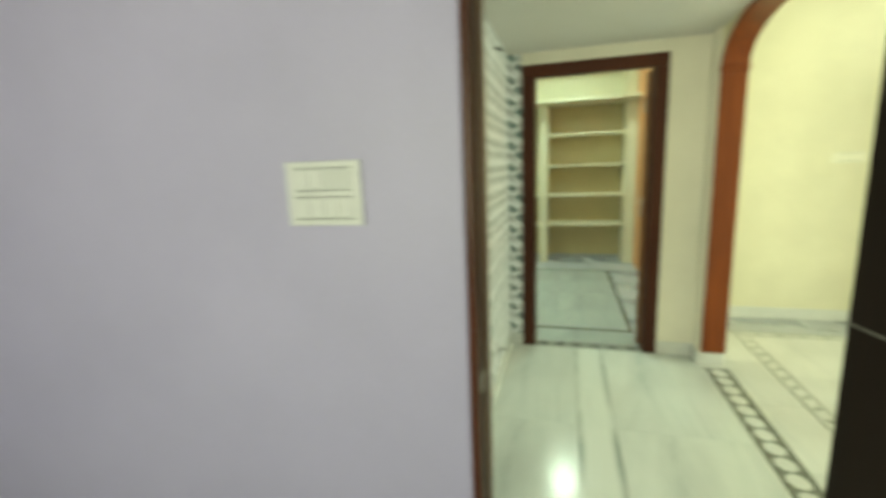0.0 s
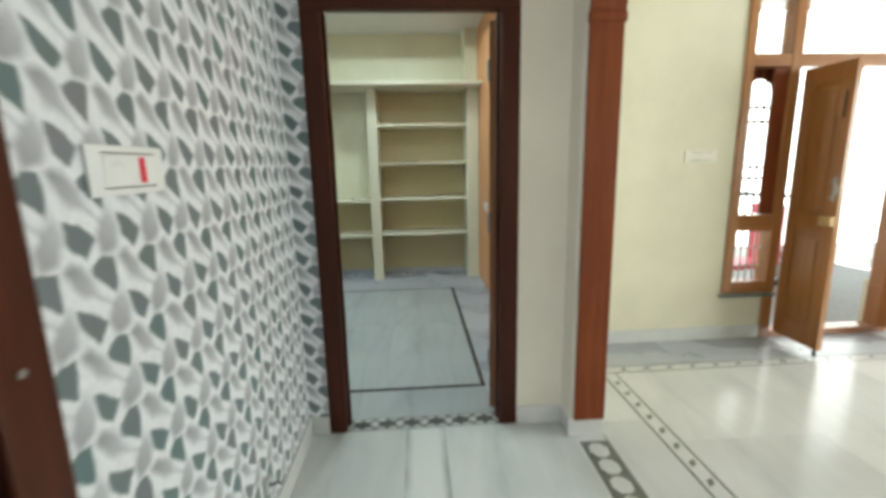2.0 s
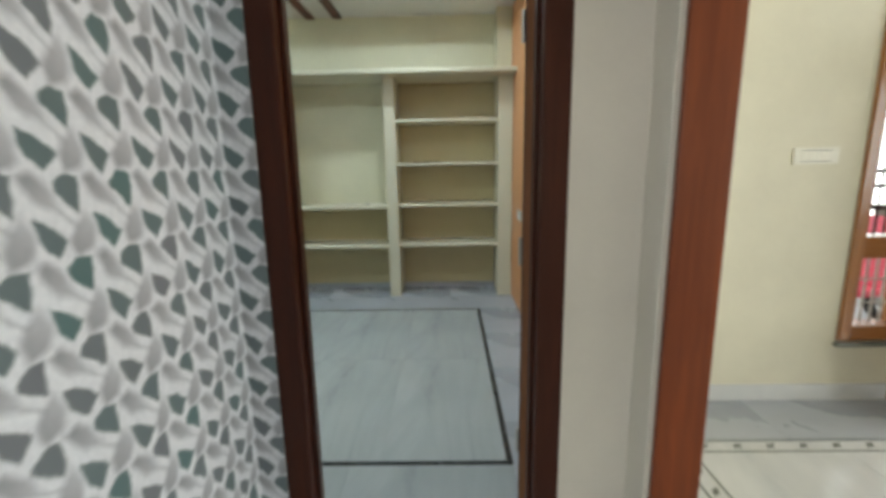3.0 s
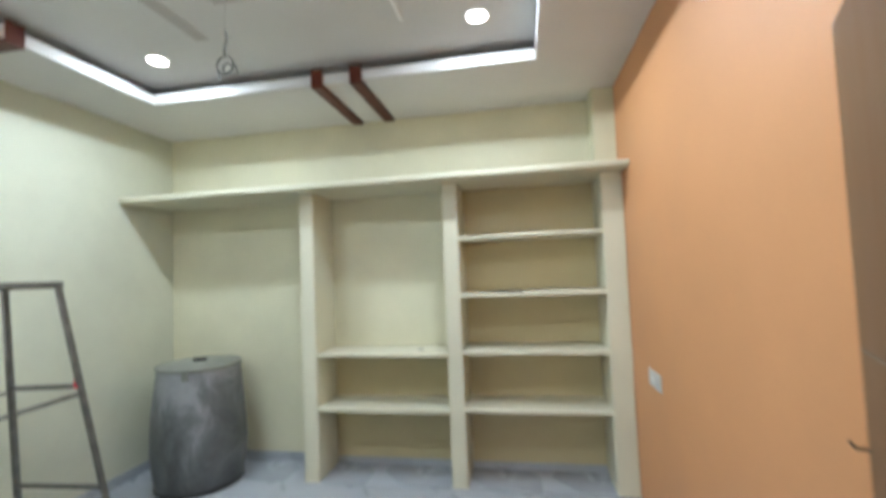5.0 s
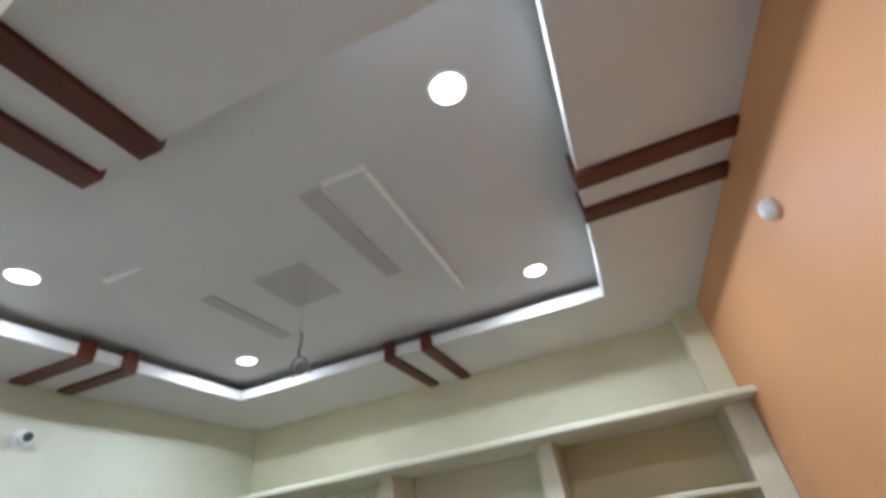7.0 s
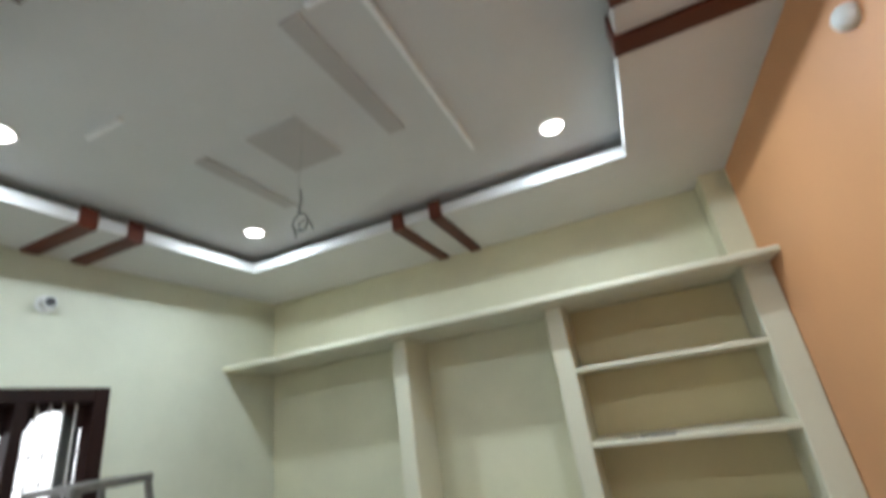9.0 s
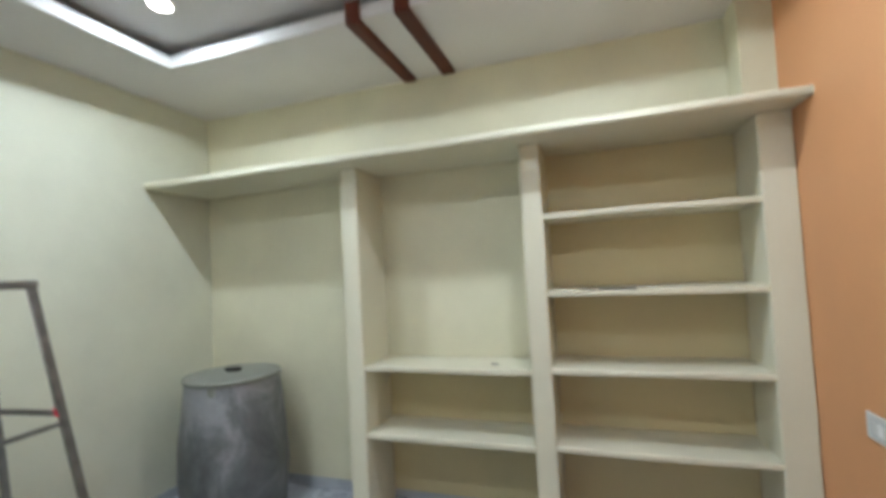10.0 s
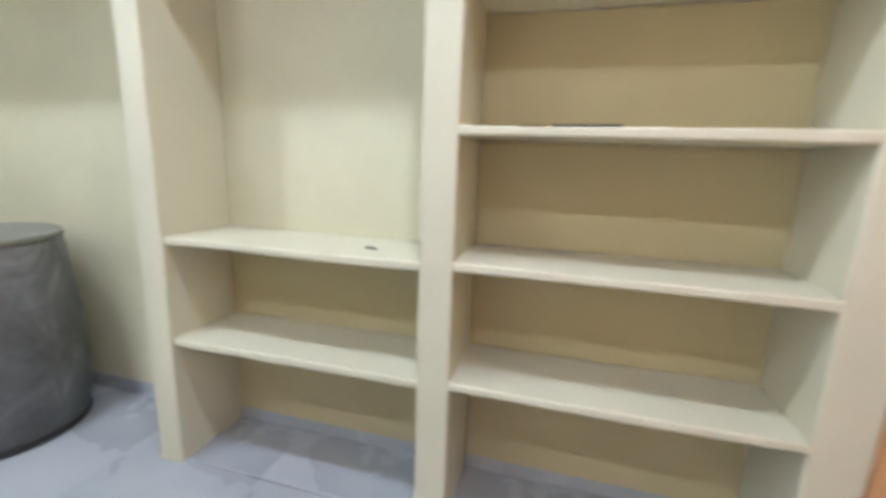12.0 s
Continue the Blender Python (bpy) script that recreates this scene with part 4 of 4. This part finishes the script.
def drum():
    d = thing("storage_drum", "dusty dark-grey lidded storage drum standing in the corner", "drum", m=pose(-2.045, 3.055, 0.0, 0, 0, 20))
    prof = [(0.292, 0.0), (0.305, 0.010), (0.316, 0.06), (0.329, 0.16), (0.335, 0.28), (0.338, 0.295), (0.336, 0.312), (0.335, 0.42), (0.329, 0.55), (0.323, 0.60), (0.325, 0.615), (0.320, 0.63), (0.309, 0.74), (0.298, 0.84), (0.290, 0.885), (0.287, 0.90)]
    body = revolve(prof, seg=72)
    for v in body.verts:
        # dents and a little sag from use
        a = math.atan2(v.co.y, v.co.x)
        k = 1 + (0.012 * math.sin(2 * a + 0.6) + 0.007 * math.sin(3 * a + 7 * v.co.z) + 0.004 * math.sin(9 * a - 5 * v.co.z)) * min(1.0, v.co.z * 4)
        v.co.x, v.co.y = v.co.x * k, v.co.y * k
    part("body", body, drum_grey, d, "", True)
    lid = part("lid", revolve([(0.289, 0.893), (0.303, 0.896), (0.305, 0.913), (0.299, 0.921), (0.279, 0.917), (0.26, 0.922), (0.12, 0.932), (0.02, 0.934)], seg=64), lid_grey, d, "flat grey lid with a raised rim", True)
    part("handle", boxes(((-0.05, -0.018, 0.930), (0.05, 0.018, 0.958)), bevel=0.007), black_plastic, lid, "black lid handle")
    part("base_ring", revolve([(0.296, 0.0), (0.317, 0.002), (0.319, 0.022), (0.311, 0.026)], seg=64), black_plastic, d, "dark base ring", True)
    part("catch", boxes(((-0.02, -0.314, 0.84), (0.02, -0.286, 0.90)), bevel=0.004), lid_grey, d)
    return d


drum()


def stepladder():
    d = thing("stepladder", "worn aluminium stepladder standing open below the window", "ladder")
    top = 1.575
    for tx, ty, bx_, by in ((-2.25, 1.84, -2.43, 2.07), (-1.90, 1.84, -1.74, 2.06)):
        leg = part("rear_leg", bar((tx, ty, top), (bx_, by, 0.02), 0.022, 0.03), aluminium, d)
        part("foot", boxes(((bx_ - 0.022, by - 0.03, 0.0), (bx_ + 0.022, by + 0.03, 0.035)), bevel=0.005), black_plastic, leg)
    for tx, ty, bx_, by in ((-2.25, 1.53, -2.44, 1.15), (-1.90, 1.53, -1.74, 1.15)):
        leg = part("front_rail", bar((tx, ty, top), (bx_, by, 0.02), 0.026, 0.05), aluminium, d)
        part("foot", boxes(((bx_ - 0.024, by - 0.035, 0.0), (bx_ + 0.024, by + 0.035, 0.035)), bevel=0.005), black_plastic, leg)
    part("platform", boxes(((-2.27, 1.51, 1.56), (-1.88, 1.86, 1.595)), bevel=0.006), aluminium, d)
    for k in range(1, 5):
        f = k / 5.0
        y, z, h = 1.53 - 0.38 * f, top * (1 - f), 0.175 + 0.17 * f
        part("step", boxes(((-2.08 - h, y - 0.05, z - 0.012), (-2.08 + h, y + 0.05, z + 0.012)), bevel=0.004), aluminium, d)
    for f in (0.36, 0.72):
        y, z, h = 1.84 + 0.225 * f, top * (1 - f), 0.175 + 0.17 * f
        part("cross_brace", bar((-2.08 - h, y, z), (-2.08 + h, y, z + 0.02), 0.012, 0.025), aluminium, d)
    part("spreader", bar((-1.84, 1.37, 0.97), (-1.84, 1.93, 0.99), 0.008, 0.02), aluminium, d)
    part("spreader", bar((-2.32, 1.37, 0.97), (-2.32, 1.93, 0.99), 0.008, 0.02), aluminium, d)
    part("tag", boxes(((-1.87, 1.90, 1.02), (-1.845, 1.908, 1.06)), bevel=0.003), red_plastic, d, "small red plastic tag")


stepladder()

# false-ceiling battens in pairs, each returning up the tray's lip
BAT = 0.024


def batten(lo, hi, block, material):
    d = thing("ceiling_batten", "dark red-brown wooden batten across the ceiling border", "batten", "ceiling battens")
    part("strip", boxes((lo, hi), bevel=0.002), material, d)
    part("return", boxes(block, bevel=0.002), material, d)


for x in (-0.84, -0.56):
    batten((x, u1, SOFFIT - BAT), (x + 0.085, YB - 0.03, SOFFIT), ((x, u1 - 0.014, SOFFIT - BAT), (x + 0.085, u1, LIP + 0.03)), batten_wood_y)
for x in (-0.585, -0.838):
    batten((x, 0.14, SOFFIT - BAT), (x + 0.095, u0, SOFFIT), ((x, u0, SOFFIT - BAT), (x + 0.095, u0 + 0.014, LIP + 0.03)), batten_wood_y)
for y in (1.435, 1.69):
    batten((t1, y, SOFFIT - BAT), (XR - 0.003, y + 0.095, SOFFIT), ((t1 - 0.014, y, SOFFIT - BAT), (t1, y + 0.095, LIP + 0.03)), batten_wood_x)
    batten((XL + 0.03, y + 0.02, SOFFIT - BAT), (t0, y + 0.11, SOFFIT), ((t0, y + 0.02, SOFFIT - BAT), (t0 + 0.014, y + 0.11, LIP + 0.03)), batten_wood_x)

# round downlights with their lamps
first_light = None
for x, y in ((0.344, 2.324), (-1.738, 2.324), (0.344, 0.945), (-1.738, 0.945)):
    if first_light is None:
        first_light = thing("downlight", "round white recessed ceiling downlight, switched on", "ceiling light", "tray downlights", pose(x, y, TRAY))
        part("rim", revolve([(0.070, 0.0), (0.070, -0.006), (0.064, -0.009), (0.058, -0.009), (0.058, 0.0)], seg=40), switch_white, first_light, "", True)
        part("diffuser", revolve([(0.057, -0.002), (0.057, -0.0095), (0.05, -0.0105), (0.01, -0.011)], seg=40), lamp_face, first_light, "glowing white diffuser", True)
    else:
        copy_thing(first_light, pose(x, y, TRAY))
    lamp = new("downlight_lamp", bpy.data.lights.new("downlight_lamp", "AREA"))
    lamp.data.shape, lamp.data.size, lamp.data.energy, lamp.data.color = "DISK", 0.105, LAMP_WATTS, LAMP_COLOUR
    lamp.location = (x, y, TRAY - 0.013)


def fan_hook():
    """Fan wiring let down from the middle of the tray: a pale thin drop, a knotted dark loop, loose ends."""
    d = thing("fan_wire", "thin fan wire hanging from the tray, ending in dark loops", "wire")
    x, y, z = -0.70, 1.575, 2.50
    part("drop_wire", tube([(x + 0.004, y + 0.02, TRAY), (x + 0.006, y + 0.012, 2.86), (x - 0.004, y + 0.004, 2.72), (x, y, z + 0.155)], 0.0007, 6), wire_grey, d, "hair-thin wire")
    part("twist", tube([(x + 0.004, y, z + 0.155), (x + 0.010, y, z + 0.125), (x + 0.002, y + 0.004, z + 0.10), (x - 0.008, y + 0.004, z + 0.068), (x + 0.002, y, z + 0.038)], 0.0052), wire_grey, d)
    part("loop", tube(arc_points((x, y, z), 0.040, 95, 430, "xz", 26), 0.0042), wire_grey, d)
    part("inner_loop", tube(arc_points((x + 0.006, y + 0.008, z - 0.012), 0.022, 60, 400, "xz", 20), 0.0036), wire_grey, d)
    part("loose_end", tube([(x + 0.030, y, z + 0.02), (x + 0.046, y + 0.01, z - 0.01), (x + 0.054, y + 0.012, z - 0.042)], 0.0036), wire_grey, d)
    part("loose_end", tube([(x - 0.030, y, z - 0.015), (x - 0.036, y + 0.006, z - 0.035), (x - 0.028, y + 0.008, z - 0.056)], 0.0036), wire_grey, d)


fan_hook()

pipe = thing("wall_pipe_stub", "short white pipe stub with a dark open end in the wall", "pipe")
PD = Vector((1.0, -0.10, -0.03)).normalized()
P0 = Vector((XL, 1.635, 2.585))
part("pipe", rod(P0 - PD * 0.02, P0 + PD * 0.075, 0.034, 24), pvc, pipe, "", False)
part("opening", rod(P0 + PD * 0.07, P0 + PD * 0.0765, 0.027, 24), black_plastic, pipe, "dark open end")
part("collar", revolve([(0.052, 0.0), (0.052, 0.006), (0.036, 0.010)], seg=24), pvc, pipe).matrix_basis = pose(XL, 1.635, 2.585, 0, 90, 0)

cap = thing("junction_cover", "white domed junction cap on the orange wall", "junction cap", m=pose(XR, 1.622, 2.578, 0, -90, 0))
part("dome", revolve([(0.040, 0.0), (0.040, 0.012), (0.036, 0.03), (0.024, 0.042), (0.008, 0.046)], seg=32), pvc, cap, "", True)


def switch_plate(label, m, w, h, rows, group="", face=switch_white):
    """Plate in local x and z, facing -y. rows: (z, height, [widths...], gap)."""
    d = thing("switch_plate", label, "switch", group, m)
    part("plate", boxes(((-w / 2, -0.009, -h / 2), (w / 2, 0.0, h / 2)), bevel=0.003), face, d)
    for z, hh, cells in rows:
        x = -sum(cells) / 2
        for k, c in enumerate(cells):
            part("rocker", boxes(((x + 0.0012, -0.0125, z - hh / 2), (x + c - 0.0012, -0.006, z + hh / 2)), bevel=0.002), switch_grey if 0.075 < c < 0.15 else face, d)
            x += c
        for s in (1, -1):
            part("groove", boxes(((-sum(cells) / 2, -0.0096, z + s * (hh / 2 + 0.005) - 0.0014), (sum(cells) / 2, -0.0085, z + s * (hh / 2 + 0.005) + 0.0014))), black_plastic, d)
    return d


o = switch_plate("dull white modular switch plate on the orange wall", pose(XR, 2.615, 0.905, 0, 0, -90), 0.22, 0.096, ((0.0, 0.050, (0.036, 0.036, 0.036, 0.036)),), face=switch_soft)
part("surround", boxes(((-0.080, -0.0105, -0.032), (0.080, -0.0088, 0.032)), bevel=0.001), switch_dull, o, "greyish inner surround")
part("rocker_face", boxes(((-0.034, -0.0140, -0.022), (0.0, -0.0120, 0.022)), bevel=0.001), switch_white, o, "brighter rocker")
part("regulator_dot", rod((0.05, -0.0145, 0.0), (0.05, -0.012, 0.0), 0.006, 16), switch_grey, o)
h = switch_plate("white modular switch plate with a red indicator on wallpaper", pose(HALL_X, -1.158, 1.368, 0, 0, 90), 0.238, 0.096, ((0.0, 0.056, (0.165,)),))
part("indicator", boxes(((0.022, -0.0145, -0.026), (0.042, -0.011, 0.026)), bevel=0.002), red_plastic, h, "red indicator switch")
switch_plate("faint white switch plate on the living room wall", pose(2.515, LIV_Y, 1.385, 0, 0, 0), 0.235, 0.085, ((0.0, 0.045, (0.04, 0.04, 0.04, 0.04)),), face=switch_cream)
w1 = switch_plate("large white two-row switch plate on the lavender wall", pose(-0.342, W1, 1.374, 0, 0, 0), 0.232, 0.180, ((0.040, 0.052, (0.045, 0.045, 0.085)), (-0.040, 0.052, (0.045, 0.045, 0.045, 0.045))), face=switch_dull)

socket = thing("low_wall_box", "small dark open wiring box low on the papered wall", "wall box")
part("box", boxes(((HALL_X, -0.68, 0.205), (HALL_X + 0.014, -0.62, 0.255)), bevel=0.003), switch_grey, socket)
part("wire", tube([(HALL_X + 0.012, -0.65, 0.23), (HALL_X + 0.045, -0.645, 0.235), (HALL_X + 0.05, -0.62, 0.212)], 0.005), wire_grey, socket)
stub = put_mesh("wire_stub", tube([(HALL_X, -0.635, 2.11), (HALL_X + 0.03, -0.635, 2.108), (HALL_X + 0.05, -0.63, 2.09)], 0.006), black_plastic)
tagged(stub, "short black wire stub high on the papered wall", "wire")

# ---- dark side room ----
chest = thing("drawer_chest", "dark green-black drawer chest with pale oval knobs", "chest")
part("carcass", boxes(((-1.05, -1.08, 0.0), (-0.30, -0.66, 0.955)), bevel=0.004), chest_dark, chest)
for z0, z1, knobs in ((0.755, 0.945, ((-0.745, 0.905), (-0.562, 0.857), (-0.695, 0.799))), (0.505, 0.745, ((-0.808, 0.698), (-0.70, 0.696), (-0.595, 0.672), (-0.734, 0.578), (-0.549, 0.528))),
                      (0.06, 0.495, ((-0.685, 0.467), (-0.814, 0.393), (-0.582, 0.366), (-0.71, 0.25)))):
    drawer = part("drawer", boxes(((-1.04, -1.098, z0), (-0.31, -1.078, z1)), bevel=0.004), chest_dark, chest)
    for x, z in knobs:
        knob = part("knob", revolve([(0.010, 0.0), (0.012, 0.008), (0.021, 0.014), (0.019, 0.022), (0.006, 0.026)], seg=16), knob_pale, drawer, "pale oval knob", True)
        knob.matrix_basis = pose(x, -1.098, z, 90, 0, 0) @ Matrix.Diagonal((1.2, 0.85, 1, 1))
structure("wall_side_room_pilaster", boxes(((-0.475, -1.15, 0), (-0.33, -1.105, TOP)), bevel=0.004), pale_cream, "narrow pale plaster pilaster beside the niche", "wall")
structure("niche_ledge", boxes(((-1.80, -1.10, 1.258), (-0.232, -0.62, 1.284)), bevel=0.004), cream, "pale stone ledge over the niche", "ledge")
bracket = thing("wall_bracket", "dark tapered board fixed to the dim wall", "bracket")
part("board", strip_solid([(-0.71, 1.655), (-0.66, 1.685), (-0.50, 1.69)], [(-0.71, 1.650), (-0.66, 1.632), (-0.50, 1.615)], 0.0, 0.025), black_wood, bracket).matrix_basis = Matrix(((0, 1, 0, 0), (1, 0, 0, -1.086), (0, 0, 1, 0), (0, 0, 0, 1)))
rng = random.Random(7)
for x, y, r, h in ((-0.70, -0.88, 0.10, 0.16), (-0.52, -0.90, 0.09, 0.11)):
    bm = bmesh.new()
    bmesh.ops.create_icosphere(bm, subdivisions=3, radius=1.0)
    for v in bm.verts:
        k = 1 + 0.22 * math.sin(5 * v.co.x + 3 * v.co.z) * math.cos(4 * v.co.y - 2 * v.co.x) + 0.06 * rng.random()
        v.co = Vector((v.co.x * r * k, v.co.y * r * k, max(-0.5, v.co.z) * h * k * 0.66))
    low = min(v.co.z for v in bm.verts)
    bundle = put_mesh("cloth_sack", bm, clutter_cloth, None, "", True)
    bundle.location = (x, y, 0.955 - low)
    tagged(bundle, "crumpled grey cloth sack lying on the drawer chest", "sack", "sacks on the chest")

# ---- outside the entrance ----
scooter = thing("parked_scooter", "red and white scooter parked on the porch", "scooter", m=pose(3.85, 2.25, -0.03, 0, 0, 8))
part("rear_body", revolve([(0.05, 0.30), (0.16, 0.36), (0.19, 0.50), (0.17, 0.64), (0.08, 0.70)], (-0.35, 0, 0), 24), pink_paint, scooter, "", True)
part("seat", boxes(((-0.60, -0.12, 0.68), (0.02, 0.12, 0.78)), bevel=0.04), black_plastic, scooter)
part("footboard", boxes(((-0.15, -0.16, 0.26), (0.35, 0.16, 0.32)), bevel=0.02), pink_paint, scooter)
part("front_shield", boxes(((0.33, -0.18, 0.28), (0.40, 0.18, 0.92)), bevel=0.03), pink_paint, scooter)
for wx in (-0.45, 0.55):
    tyre = part("wheel", tube(arc_points((wx, 0, 0.20), 0.165, 0, 360, "xz", 28), 0.04, 10), black_plastic, scooter, "", True)
    part("hub", rod((wx, -0.05, 0.20), (wx, 0.05, 0.20), 0.09, 20), steel, tyre)
part("handlebar", tube([(0.33, -0.30, 1.02), (0.36, -0.1, 1.0), (0.36, 0.1, 1.0), (0.33, 0.30, 1.02)], 0.015), black_plastic, scooter)
part("steering_column", rod((0.55, 0, 0.20), (0.36, 0, 1.0), 0.025), steel, scooter)
part("headlight", revolve([(0.075, 0.0), (0.075, 0.05), (0.05, 0.08)], (0, 0, 0), 20), switch_white, scooter).matrix_basis = pose(0.38, 0, 0.95, 0, 90, 0)
